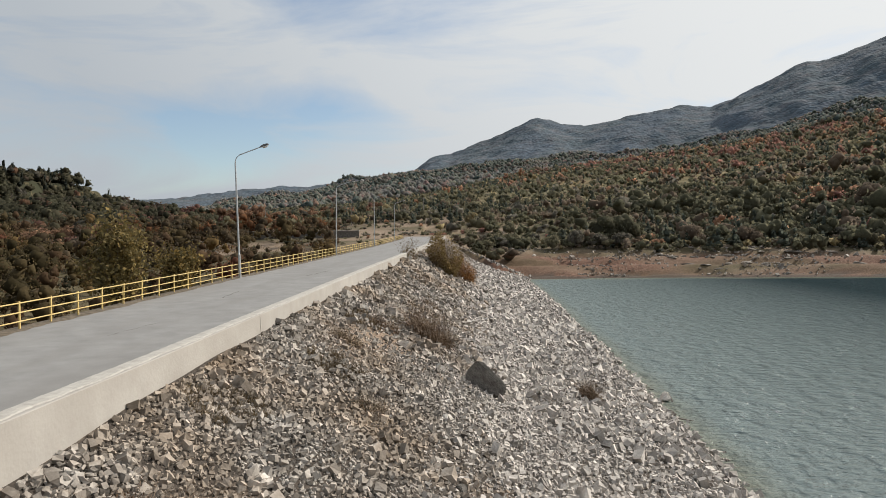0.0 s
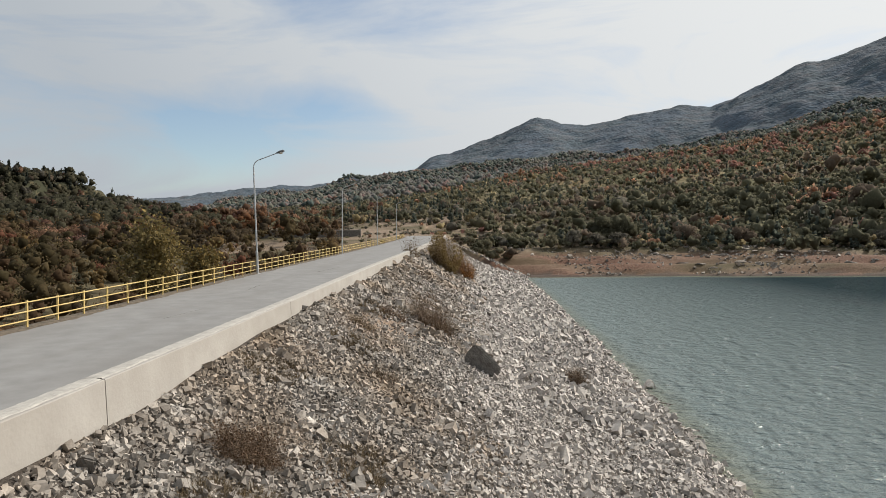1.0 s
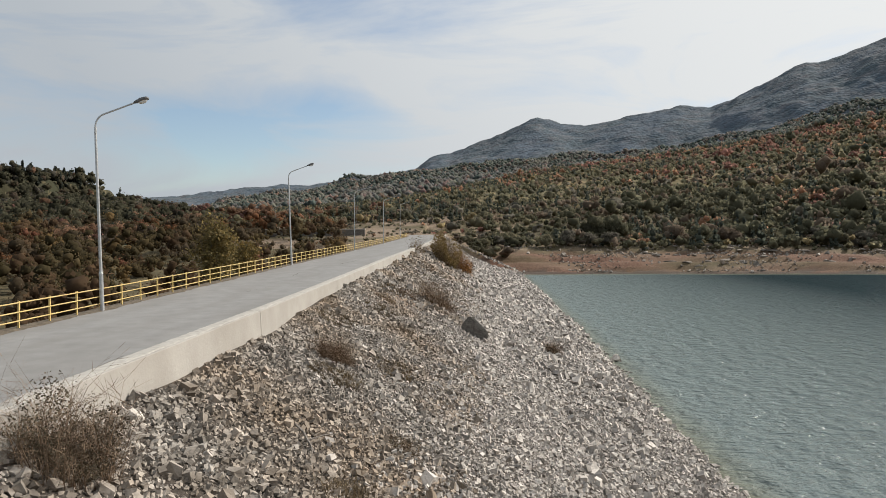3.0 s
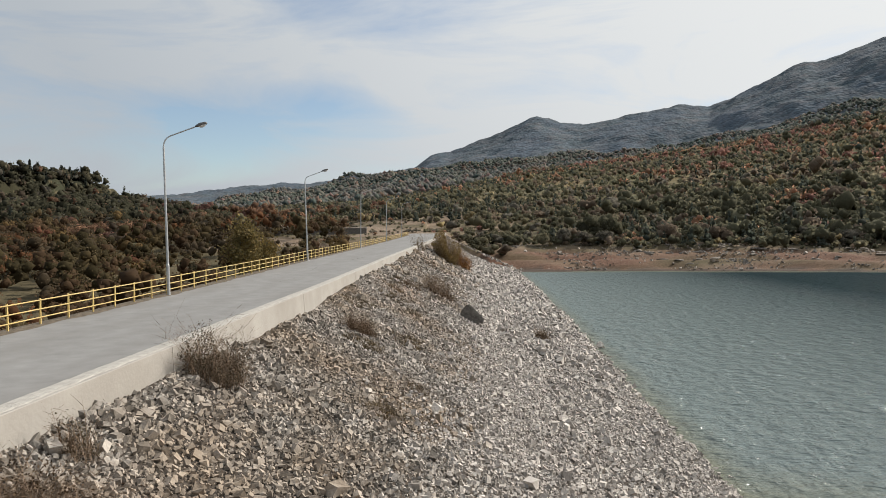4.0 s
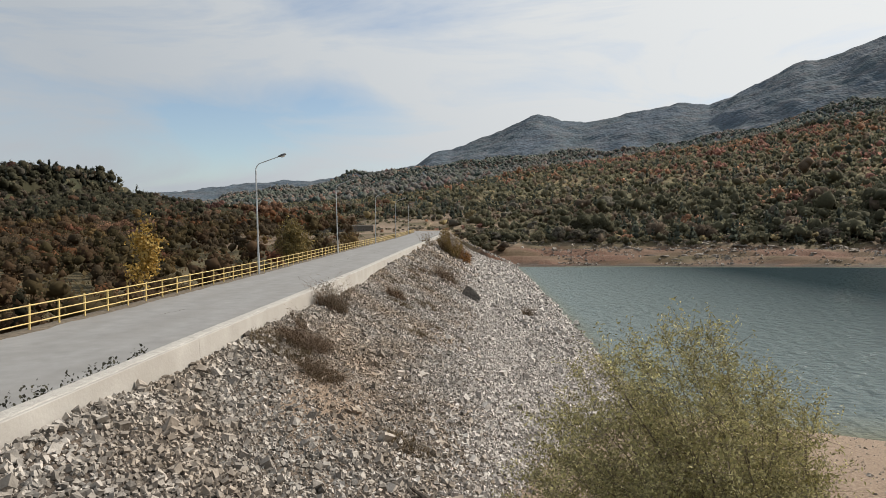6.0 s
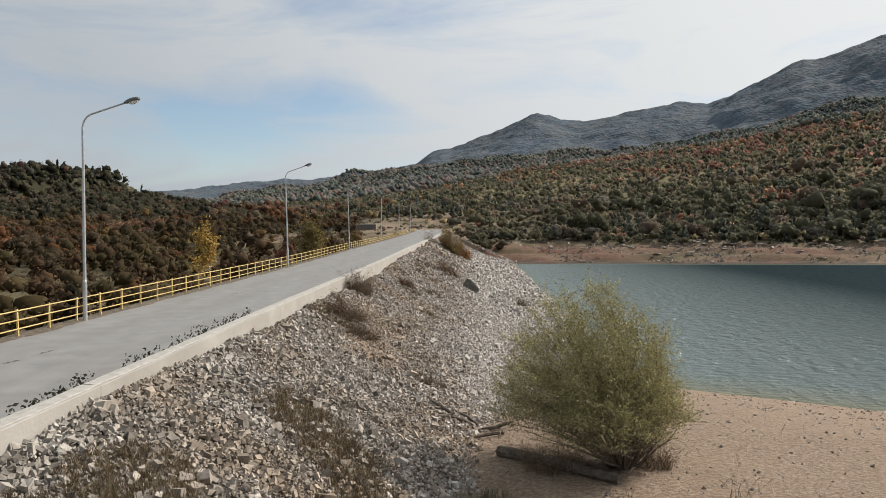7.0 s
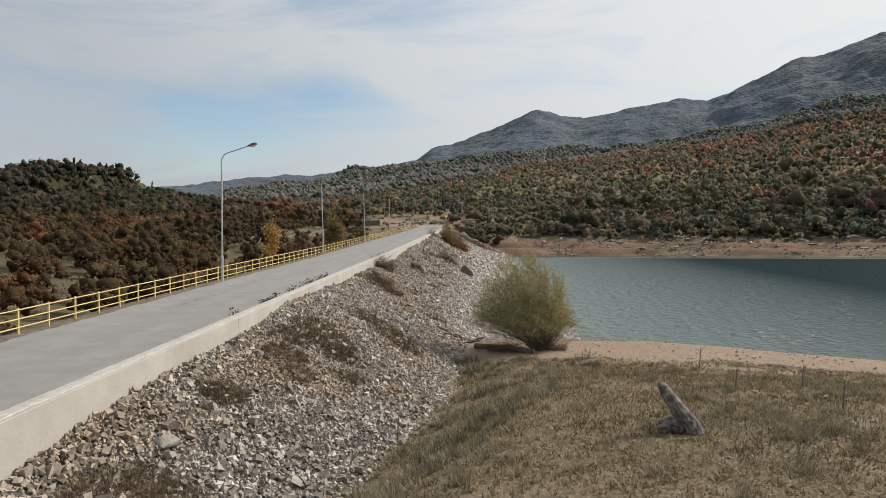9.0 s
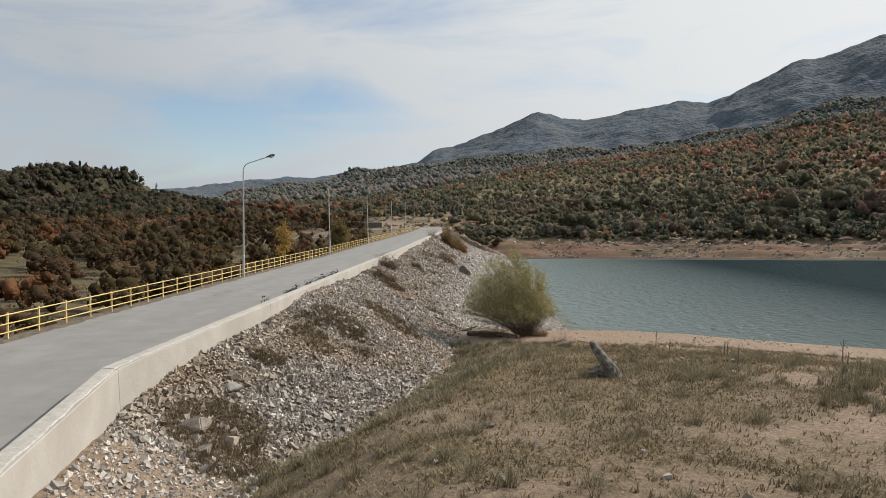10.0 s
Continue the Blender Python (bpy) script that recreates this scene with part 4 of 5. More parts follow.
# ---- the wooded knoll and the valley below the dam ----
r2 = np.random.default_rng(12)
x = np.r_[r2.uniform(-340, -95, 2000), r2.uniform(-300, -150, 2300)]
y = np.r_[r2.uniform(150, 400, 2000), r2.uniform(235, 390, 2300)]
lift = far_land(x, y)
keep = (lift > 1.5) & (np.arctan2(x, y + 28) < -0.33) & (np.arctan2(x, y + 28) > -0.72)
keep &= ~((np.hypot((x + 203) / 5, (y - 292) / 9) < 1) & (r2.uniform(size=len(x)) < 0.6))
x, y, lift = x[keep], y[keep], lift[keep]
kind = kinds_at(x, y, r2, np.stack([2.2 + 0 * x, 1.0 + 0 * x, 0.6 + 0 * x, 0.12 + 0 * x, 0.05 + 0 * x, np.clip((lift - 22) / 8, 0.06, 1.2), 0.03 + 0 * x, 0.4 + 0 * x], 1))
h = r2.uniform(4.5, 10.5, len(x))
woods("knoll_woods", "dense dark-green trees and firs on a rocky knoll", x, y, h, h * r2.uniform(0.36, 0.56, len(x)) * np.where(kind == 5, 0.5, 1), kind, 2, 18,
      np.full(len(x), 1.25), r2, 1.1)
x, y = r2.uniform(-170, -24, 2200), r2.uniform(-70, 250, 2200)
g = land(x, y)
near_dam = np.clip((-24 - x) / 14, 0, 1)
az = np.arctan2(x, y + 28)
open_l = np.exp(-((x + 62) / 30) ** 2 - ((y + 20) / 22) ** 2)
keep = (r2.uniform(size=len(x)) < (0.35 + 0.65 * near_dam) * (0.95 - 0.75 * open_l)) & (az < -0.17)
keep &= (r2.uniform(size=len(x)) < 0.55 + 0.5 * wavy(x, y, 14, 3))
x, y, g = x[keep], y[keep], g[keep]
kind = kinds_at(x, y, r2, np.stack([1.2 + 0 * x, 1.0 + 0 * x, 2.2 + 0 * x, 0.22 + 0 * x, 0.12 + 0 * x, 0.10 + 0 * x, 0.12 + 0 * x, 1.3 + 0 * x], 1))
top = np.minimum(r2.uniform(3.2, 8.0, len(x)) + np.clip((-x - 40) / 25, 0, 3), 10.0)
top = np.where(x > -34, np.minimum(top, np.clip(0.6 + (-x - 20) * 0.22, 0.8, 9) - g), top)
top = np.clip(top, 1.2, 11)
woods("valley_brush", "brown, green and rust-coloured brush filling the valley below the dam", x, y, top, top * r2.uniform(0.42, 0.66, len(x)), kind, 5, 120,
      0.24 + 0.026 * top, r2, np.array([1.18, 0.98, 0.78]), 0.50)

# the rows of autumn trees behind the valley meadow
r6 = np.random.default_rng(16)
az = np.r_[r6.uniform(-0.365, -0.27, 60), r6.uniform(-0.445, -0.36, 34), r6.uniform(-0.30, -0.12, 60), r6.uniform(-0.52, -0.40, 34)]
rr = np.r_[r6.uniform(385, 430, 60), r6.uniform(395, 425, 34), r6.uniform(395, 440, 60), r6.uniform(225, 275, 34)]
x, y = rr * np.sin(az), rr * np.cos(az) - 28
kind = kinds_at(x, y, r6, np.stack([0.5 + 0 * x, 0.5 + 0 * x, 1.6 + 0 * x, 1.5 + 0 * x, 0.6 + 0 * x, 0.1 + 0 * x, 0.2 + 0 * x, 0.8 + 0 * x], 1))
kind[154:] = r6.choice([2, 3, 3, 4], 34)
kind[60:94] = np.where(r6.uniform(size=34) < 0.5, 7, 0)
h = np.r_[r6.uniform(7.0, 12.0, 60), r6.uniform(3.5, 7.0, 34), r6.uniform(5.0, 9.0, 60), r6.uniform(6.5, 9.5, 34)]
woods("meadow_trees", "orange and brown autumn trees behind the valley meadow", x, y, h, h * r6.uniform(0.34, 0.5, len(x)), kind, 5, 130, np.full(len(x), 0.75), r6, 1.3)

# shrubs along the far bank
r3 = np.random.default_rng(13)
x, y = np.r_[r3.uniform(8, 210, 480), r3.uniform(-5, 16, 40)], np.r_[r3.uniform(194, 236, 480), r3.uniform(170, 200, 40)]
keep = r3.uniform(size=520) < 0.5 + 0.5 * wavy(x, y, 16, 2)
x, y = x[keep], y[keep]
kind = kinds_at(x, y, r3, np.stack([1.5 + 0 * x, 1.4 + 0 * x, 0.7 + 0 * x, 0.05 + 0 * x, 0.02 + 0 * x, 0.1 + 0 * x, 0.1 + 0 * x, 1.0 + 0 * x], 1))
h = r3.uniform(1.5, 4.2, len(x))
woods("bank_shrubs", "olive and grey shrubs along the far bank", x, y, h, h * r3.uniform(0.6, 0.95, len(x)), kind, 5, 90, np.full(len(x), 0.34), r3, 1.7)


def bank_tree(x0, y0, h, rad, kind, seed, label):
    r = np.random.default_rng(seed)
    t = thing("bank_tree", (x0, y0, gz(x0, y0)), label, "tree", "trees on the far bank")
    part("trunk", tube([(0, 0, -0.3), (0.1, 0, h * 0.3), (0.0, 0.1, h * 0.6)], [0.22, 0.16, 0.06], 7), M_BARK, t)
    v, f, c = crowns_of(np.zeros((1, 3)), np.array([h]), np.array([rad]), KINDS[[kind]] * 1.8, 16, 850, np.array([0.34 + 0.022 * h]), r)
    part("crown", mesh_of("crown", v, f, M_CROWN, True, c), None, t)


def gz(x, y):
    return float(land(x, y))


for bx, by, bh, br, bk, bl in ((40, 203, 9.5, 5.2, 0, "broad dark-green tree standing on the far bank"), (47, 205, 10.0, 5.6, 0, "broad dark-green tree standing on the far bank"),
                               (44, 197, 4.6, 3.8, 7, "grey-green shrub on the far bank"), (37, 196, 4.4, 3.4, 7, "grey-green shrub on the far bank"), (31, 196, 4.8, 2.8, 7, "grey-green shrub on the far bank"),
                               (24, 194, 4.4, 2.8, 1, "olive shrub on the far bank"), (13, 202, 5.0, 3.6, 1, "olive shrub on the far bank"),
                               (66, 203, 6.6, 4.6, 2, "broad brown-green tree on the far bank"), (74, 204, 7.0, 4.8, 0, "broad dark-green tree on the far bank"),
                               (83, 205, 6.2, 4.6, 2, "broad brown-green tree on the far bank"), (97, 206, 5.0, 4.0, 1, "broad olive tree on the far bank"),
                               (110, 201, 5.6, 4.6, 7, "grey-green shrub on the far bank"), (122, 200, 6.0, 5.6, 7, "grey-green shrub on the far bank"),
                               (136, 204, 4.6, 4.4, 1, "olive shrub on the far bank"), (160, 232, 17.0, 8.5, 0, "tall rounded dark-green tree behind the far bank"),
                               (172, 226, 14.0, 8.0, 2, "tall rounded brown-green tree behind the far bank"), (146, 252, 11.0, 7.0, 2, "tall rounded brown-green tree behind the far bank"),
                               (4.5, 186, 4.2, 3.0, 1, "olive shrub at the end of the dam")):
    bank_tree(bx, by, bh, br, bk, int(bx * 3 + by), bl)


def tree(name, label, place, h, rad, tint, n, leaf, trunk_r, seed, stems=1, category="tree", low=0.15, long=1.6, spread=0.5, category_parts=("trunk", "crown")):
    """A tree or large bush: tapered stems with limbs, and a crown of single leaves."""
    r = np.random.default_rng(seed)
    t = thing(name, place, label, category)
    bm = bmesh.new()
    tips = []
    for s in range(stems):
        q = 2 * math.pi * (s + r.uniform(-0.3, 0.3)) / max(stems, 1)
        reach = rad * spread * r.uniform(0.4, 1.25) if stems > 1 else rad * 0.1
        hh = h * r.uniform(0.62, 0.98)
        pts = []
        for i in range(7):
            u = i / 6
            b = reach * u ** 1.2
            pts.append((math.cos(q) * b + r.normal(0, 0.02) * i * 0.5, math.sin(q) * b + r.normal(0, 0.02) * i * 0.5, -0.15 + hh * u))
        tube(pts, [trunk_r * (1 - 0.85 * i / 6) for i in range(7)], 6, bm)
        for k in range(7):
            u = r.uniform(max(0.2, low), 0.92)
            i = min(int(u * 6), 5)
            p = Vector(pts[i]).lerp(Vector(pts[i + 1]), u * 6 - i)
            qa = r.uniform(0, 2 * math.pi)
            ln = rad * r.uniform(0.35, 0.8) * (1.1 - u * 0.75)
            d = Vector((math.cos(qa), math.sin(qa), r.uniform(0.35, 1.1))).normalized() * ln
            e = p + d + Vector((0, 0, 0.1 * ln))
            tube([p, p + d * 0.5 + Vector((0, 0, -0.03 * ln)), e], [trunk_r * 0.4 * (1 - u * 0.6), trunk_r * 0.22, 0.006], 5, bm)
            tips.append((p, e))
        tips.append((Vector(pts[3]), Vector(pts[6])))
    part(category_parts[0], bm, M_BARK, t)
    a = np.array([p for p, _ in tips])
    b = np.array([e for _, e in tips])
    i = r.integers(0, len(tips), n)
    u = r.uniform(0.15, 1.12, (n, 1))
    c = a[i] + (b[i] - a[i]) * u + r.normal(0, 1, (n, 3)) * np.array([rad, rad, h * 0.35]) * 0.12
    c = c[c[:, 2] > low * h * 0.7]
    v, f = cards(c, leaf * r.uniform(0.6, 1.3, len(c)), r, long)
    tt = np.array(tint)[r.integers(0, len(tint), len(c))] * r.uniform(0.75, 1.25, (len(c), 1))
    part(category_parts[1], mesh_of("crown", v, f, M_LEAF, False, np.repeat(tt, 4, 0)), None, t)
    return t


WILLOW = [(0.46, 0.42, 0.185), (0.37, 0.34, 0.155), (0.56, 0.50, 0.26), (0.25, 0.23, 0.115)]


def willow(label, x0, y0, h, rad, shoots, stems, seed, lean=(0, 0)):
    """A many-stemmed willow: stems fan out from the root and carry upright leafy shoots, thinner and sparser at the tips."""
    r = np.random.default_rng(seed)
    t = thing("willow_bush", (x0, y0, gz(x0, y0)), label, "bush", "willows by the beach")
    bm = bmesh.new()
    roots, ends = [], []
    for s in range(stems):
        q = s * 2.39996
        tilt = radians(64) * ((s + 0.5) / stems) ** 0.7
        ln = r.uniform(0.78, 1.04) / math.sqrt((math.cos(tilt) / h) ** 2 + (math.sin(tilt) / rad) ** 2)
        b0 = Vector((math.cos(q) * 0.35 * r.uniform(), math.sin(q) * 0.35 * r.uniform(), -0.1))
        pts = []
        for i in range(7):
            u = i / 6
            a = tilt * (0.72 + 0.33 * u)
            pts.append(b0 + Vector((math.cos(q + 0.12 * r.normal()) * math.sin(a), math.sin(q + 0.12 * r.normal()) * math.sin(a), math.cos(a))) * ln * u + Vector((lean[0], lean[1], 0)) * u * u)
        tube(pts, [0.034 * (1 - i / 6) ** 1.2 + 0.003 for i in range(7)], 5, bm)
        for k in range(shoots // stems):
            u = min(0.99, 0.34 + 0.66 * r.uniform() ** 0.7)
            i = min(int(u * 6), 5)
            p = pts[i].lerp(pts[i + 1], u * 6 - i)
            d = Vector(r.normal(0, 0.8, 3)) + (p - b0).normalized() * 0.35
            d.z = d.z * 0.6 + 0.42
            e = p + d.normalized() * r.uniform(0.30, 0.80) * (1.25 - 0.35 * u)
            roots.append(p[:])
            ends.append(e[:])
    part("trunk", bm, M_BARK, t)
    a, b = np.array(roots), np.array(ends)
    way = b - a
    side = np.cross(way, unit(len(a), r))
    side *= (0.0035 / (np.linalg.norm(side, axis=1) + 1e-9))[:, None]
    v = np.stack([a - side, a + side, b + side * 0.4, b - side * 0.4], 1).reshape(-1, 3)
    part("twig_growth", mesh_of("twig_growth", v, np.arange(len(v)).reshape(-1, 4), M_BARK), None, t)
    n = len(a) * 22
    i = np.repeat(np.arange(len(a)), 22)
    u = r.uniform(0.08, 1.05, (n, 1))
    c = a[i] + way[i] * u + r.normal(0, 0.045, (n, 3))
    ok = (c[:, 2] > 1.7 - 0.95 * r.uniform(size=n) ** 2) & (r.uniform(size=n) < 1.15 - 0.35 * u[:, 0])
    c, i = c[ok], i[ok]
    v, f = cards(c, 0.026 * r.uniform(0.6, 1.3, len(c)), r, 2.6)
    clump = r.uniform(0.72, 1.3, (len(a), 1))[i]
    tt = np.array(WILLOW)[r.integers(0, 4, len(c))] * r.uniform(0.8, 1.2, (len(c), 1)) * clump
    part("crown", mesh_of("crown", v, f, M_LEAF, False, np.repeat(tt, 4, 0)), None, t)
    return t


willow("large willow bush with yellow-green leaves at the top of the beach", 3.5, -26.3, 5.0, 2.65, 8600, 120, 21, (-1.0, 0.5))
tree("young_poplar", "slim young poplar with yellow autumn leaves behind the railing", (-17.4, -1.6, gz(-17.4, -1.6)), 6.3, 1.7,
     [(0.50, 0.32, 0.08), (0.40, 0.25, 0.06), (0.55, 0.40, 0.14)], 2100, 0.115, 0.06, 22, stems=1, low=0.2)
tree("birch_tree", "spreading young tree with thin olive and yellow leaves behind the railing", (-18.6, 33.5, gz(-18.6, 33.5)), 5.6, 2.6,
     [(0.22, 0.17, 0.07), (0.16, 0.13, 0.055), (0.30, 0.22, 0.08)], 5200, 0.15, 0.07, 23, stems=6, low=0.1)
tree("birch_tree", "spreading young tree with thin olive and yellow leaves behind the railing", (-20.5, 46.0, gz(-20.5, 46.0)), 5.4, 2.3,
     [(0.22, 0.16, 0.06), (0.15, 0.12, 0.05), (0.30, 0.21, 0.07)], 4200, 0.16, 0.07, 24, stems=5, low=0.1)


# ---- dry bushes on the dam face ----
def dry_bush(name, label, x, y, w, h, n, seed, tint=None, leaves=0, category="bush", group=""):
    r = np.random.default_rng(seed)
    t = thing(name, (x, y, gz(x, y)), label, category, group)
    q, d = r.uniform(0, 2 * math.pi, n), np.sqrt(r.uniform(0, 1, n)) * w * 0.32
    base = np.stack([np.cos(q) * d, np.sin(q) * d, np.full(n, -0.06)], 1)
    base[:, 2] += land(base[:, 0] + x, base[:, 1] + y) - gz(x, y)
    hh = h * r.uniform(0.25, 1.0, n) * (0.75 + 0.35 * np.sin(3 * q + seed))
    keep = r.uniform(size=n) < 0.55
    v, f = blades(base[keep], hh[keep], 0.60 * w / h, 0.005 + 0.003 * r.uniform(size=keep.sum()), r, 0.25)
    # side twigs from the upper halves of the stems
    stem = v.reshape(-1, 6, 3)
    pick = r.integers(0, len(stem), 3 * n)
    u = r.uniform(0, 1, (3 * n, 1))
    a = (stem[pick, 0] * (1 - u) + stem[pick, 2] * u) * (u < 0.35) + (stem[pick, 2] * (1 - u) + stem[pick, 4] * u) * (u >= 0.35)
    way = unit(3 * n, r)
    way[:, 2] = way[:, 2] * 0.6 + 0.35
    b = a + way * (0.28 * h * r.uniform(0.4, 1.2, 3 * n))[:, None]
    side = np.cross(way, unit(3 * n, r)) * 0.0035
    v2 = np.stack([a - side, a + side, b + side * 0.4, b - side * 0.4], 1).reshape(-1, 3)
    v, f = np.concatenate([v, v2]), np.concatenate([f, np.arange(len(v2)).reshape(-1, 4) + len(v)])
    part("twig_tangle", mesh_of("twig_tangle", v, f, M_TWIG), None, t)
    leaves = int(leaves * 1.6)
    if leaves:
        u, q2, d2 = r.uniform(0.05, 1, leaves), r.uniform(0, 2 * math.pi, leaves), np.sqrt(r.uniform(0, 1, leaves))
        reach = w * (0.22 + 0.20 * u) * d2
        c = np.stack([np.cos(q2) * reach, np.sin(q2) * reach, h * 0.92 * u * (0.75 + 0.35 * np.sin(3 * q2 + seed)) * (1 - 0.35 * d2)], 1)
        c[:, 2] += land(c[:, 0] + x, c[:, 1] + y) - gz(x, y)
        v, f = cards(c, 0.034 * r.uniform(0.5, 1.3, leaves) * (1 + 3 * (h > 2)), r, 1.5)
        tt = np.array(tint) * r.uniform(0.6, 1.3, (leaves, 1))
        part("foliage", mesh_of("foliage", v, f, M_LEAF, False, np.repeat(tt, 4, 0)), None, t)
    return t


RUST, STRAW, DULL = (0.17, 0.10, 0.055), (0.24, 0.19, 0.11), (0.13, 0.105, 0.065)
dry_bush("dry_bush", "rust-brown dry bush among the stones", -2.6, 32.9, 3.4, 1.9, 1600, 31, RUST, 900)
dry_bush("dry_bush", "low rust-brown bush among the stones", -4.6, 30.5, 2.2, 0.7, 500, 32, RUST, 500)
dry_bush("tall_bush", "tall bush with green and orange leaves on the slope", -3.2, 79.0, 5.6, 5.4, 1100, 33, (0.27, 0.19, 0.075), 5200)
dry_bush("tall_bush", "tall bush with orange leaves on the slope", -1.0, 84.0, 4.0, 3.2, 800, 34, (0.33, 0.16, 0.055), 2400)
dry_bush("twig_bush", "bare upright twigs beside the parapet wall", -6.6, 70.0, 2.6, 3.0, 420, 35, STRAW, 160)
dry_bush("dry_bush", "dark brown withered bush mound on the stones", -5.3, 9.2, 1.9, 0.75, 1300, 36, (0.12, 0.075, 0.045), 1800)
dry_bush("twig_bush", "small leafless grey shrub on the lower stones", 6.4, 39.5, 2.0, 1.5, 900, 37, (0.09, 0.075, 0.055), 700)
dry_bush("twig_bush", "dark twiggy shrub leaning on the parapet wall", -6.95, -4.4, 2.3, 1.6, 900, 38, (0.11, 0.09, 0.06), 2600)
dry_bush("dry_bush", "brown withered herb mound below the wall", -6.3, -12.6, 2.8, 0.75, 1500, 39, (0.12, 0.08, 0.05), 2600)
dry_bush("dry_bush", "brown withered herb mound below the wall", -5.2, -15.3, 2.2, 0.55, 900, 40, (0.12, 0.085, 0.05), 1800)
dry_bush("twig_bush", "small twiggy shrub against the wall", -7.05, -10.4, 0.9, 0.9, 260, 41, DULL, 120)
dry_bush("dry_bush", "reddish-brown stems at the edge of the beach", 5.3, -29.9, 0.9, 0.95, 70, 42)
dry_bush("dry_bush", "tangle of bare brown twigs under the willow", 1.7, -26.4, 2.6, 0.8, 900, 143, RUST, 300)
dry_bush("dry_bush", "tangle of bare brown twigs under the willow", 4.4, -26.3, 1.5, 0.8, 500, 144, RUST, 160)
dry_bush("dry_bush", "reddish-brown stems at the edge of the beach", 2.9, -29.4, 0.9, 0.45, 120, 145, RUST, 60)
dry_bush("dry_bush", "low reddish dead bush under the wall", -6.4, -49.2, 2.4, 0.32, 700, 43, (0.17, 0.10, 0.065), 500)
dry_bush("dry_bush", "low grey-brown bush among the stones", -2.3, 3.0, 1.2, 0.45, 300, 44, DULL, 260)
dry_bush("dry_bush", "low grey-brown bush among the stones", -3.6, 18.5, 1.4, 0.5, 320, 45, DULL, 260)
dry_bush("dry_bush", "pale dry tuft in the stones", -5.2, 24.5, 1.6, 0.6, 420, 46, STRAW, 200)
dry_bush("dry_bush", "pale dry tuft in the stones", -3.2, 45.0, 2.0, 0.8, 420, 47, RUST, 300)
dry_bush("dry_bush", "pale dry tuft in the stones", -4.5, 57.0, 2.2, 0.9, 420, 48, RUST, 300)


def grass_patch(name, label, spots, seed, h, per, mat, width=0.006, lean=0.7, thick=1.0):
    """Tufts at spots (x, y, radius, count)."""
    r = np.random.default_rng(seed)
    bases, hs = [], []
    for x0, y0, ra, cnt in spots:
        cnt = int(cnt * thick)
        q, d = r.uniform(0, 2 * math.pi, cnt), np.sqrt(r.uniform(0, 1, cnt)) * ra
        cx, cy = x0 + np.cos(q) * d, y0 + np.sin(q) * d * 1.2
        s = r.uniform(0.5, 1.25, cnt)
        bx = np.repeat(cx, per) + r.normal(0, 0.045, cnt * per)
        by = np.repeat(cy, per) + r.normal(0, 0.045, cnt * per)
        bases.append(np.c_[bx, by])
        hs.append(np.repeat(h * s, per) * r.uniform(0.5, 1.1, cnt * per))
    b, hh = np.concatenate(bases), np.concatenate(hs)
    b = np.c_[b, land(b[:, 0], b[:, 1]) - 0.02]
    v, f = blades(b, hh, lean, width, r, 0.3, h < 0.2)
    return tagged(part(name, mesh_of(name, v, f, mat), None), label, "grass", kind="stuff")


M_HERB = material("brown_herbs", [(0.3, (0.085, 0.063, 0.036)), (0.7, (0.20, 0.15, 0.09))], 0.6, 5, 0.95, 0.0, island=0.4, translucent=0.15)
M_SAGE = material("grey_herbs", [(0.3, (0.135, 0.118, 0.075)), (0.7, (0.265, 0.23, 0.15))], 0.6, 5, 0.95, 0.0, island=0.3, translucent=0.15)


def mounds(name, label, spots, seed, per, mat, width=0.006, lift=-0.02):
    """Rounded cushions of thin stems at spots (x, y, radius, height)."""
    r = np.random.default_rng(seed)
    sp = np.repeat(np.array(spots), per, 0)
    n = len(sp)
    q, d = r.uniform(0, 2 * math.pi, n), np.sqrt(r.uniform(0, 1, n))
    out = np.c_[np.cos(q), np.sin(q)] * (d * sp[:, 2])[:, None]
    bx, by = sp[:, 0] + out[:, 0] * 0.75, sp[:, 1] + out[:, 1] * 0.75
    base = np.c_[bx, by, land(bx, by) + lift]
    tip = base + np.c_[out * 0.55 + r.normal(0, 0.38, (n, 2)) * sp[:, 2:3], sp[:, 3] * (1.05 - 0.65 * d ** 2) * r.uniform(0.6, 1.1, n)]
    side = np.c_[-np.sin(q), np.cos(q), 0 * q] * width
    v = np.stack([base - side, base + side, tip + side * 0.3, tip - side * 0.3], 1).reshape(-1, 3)
    return tagged(part(name, mesh_of(name, v, np.arange(len(v)).reshape(-1, 4), mat), None), label, "grass", kind="stuff")



herb_spots = (
            [(-4.4, -27.9, 1.0, 130), (-3.6, -29.0, 0.9, 100), (-5.3, -27.2, 0.9, 100), (-2.9, -30.3, 0.7, 60), (-6.3, -33.5, 1.0, 150), (-5.5, -34.6, 0.9, 130), (-6.9, -35.5, 0.7, 90),
             (-4.9, -35.8, 0.6, 70), (-6.6, -37.8, 0.8, 110), (-5.6, -39.5, 0.6, 60), (-4.2, -38.0, 0.5, 40), (-6.7, -43.2, 0.6, 70), (-6.2, -49.3, 1.2, 200),
             (-5.3, -51.0, 0.9, 120), (-6.8, -14.0, 1.0, 90), (-5.8, 30.0, 1.2, 80), (-3.5, 33.5, 1.4, 90), (-4.8, 7.0, 0.9, 60), (-3.4, 11.0, 0.8, 40), (-6.2, 14.5, 0.9, 50),
             (-5.0, 21.0, 1.0, 60), (-2.2, -18.0, 0.6, 30), (-3.0, -1.0, 0.7, 30), (-4.0, 40.0, 1.6, 60), (-5.0, 50.0, 1.6, 60), (-3.0, 62.0, 2.0, 80)])
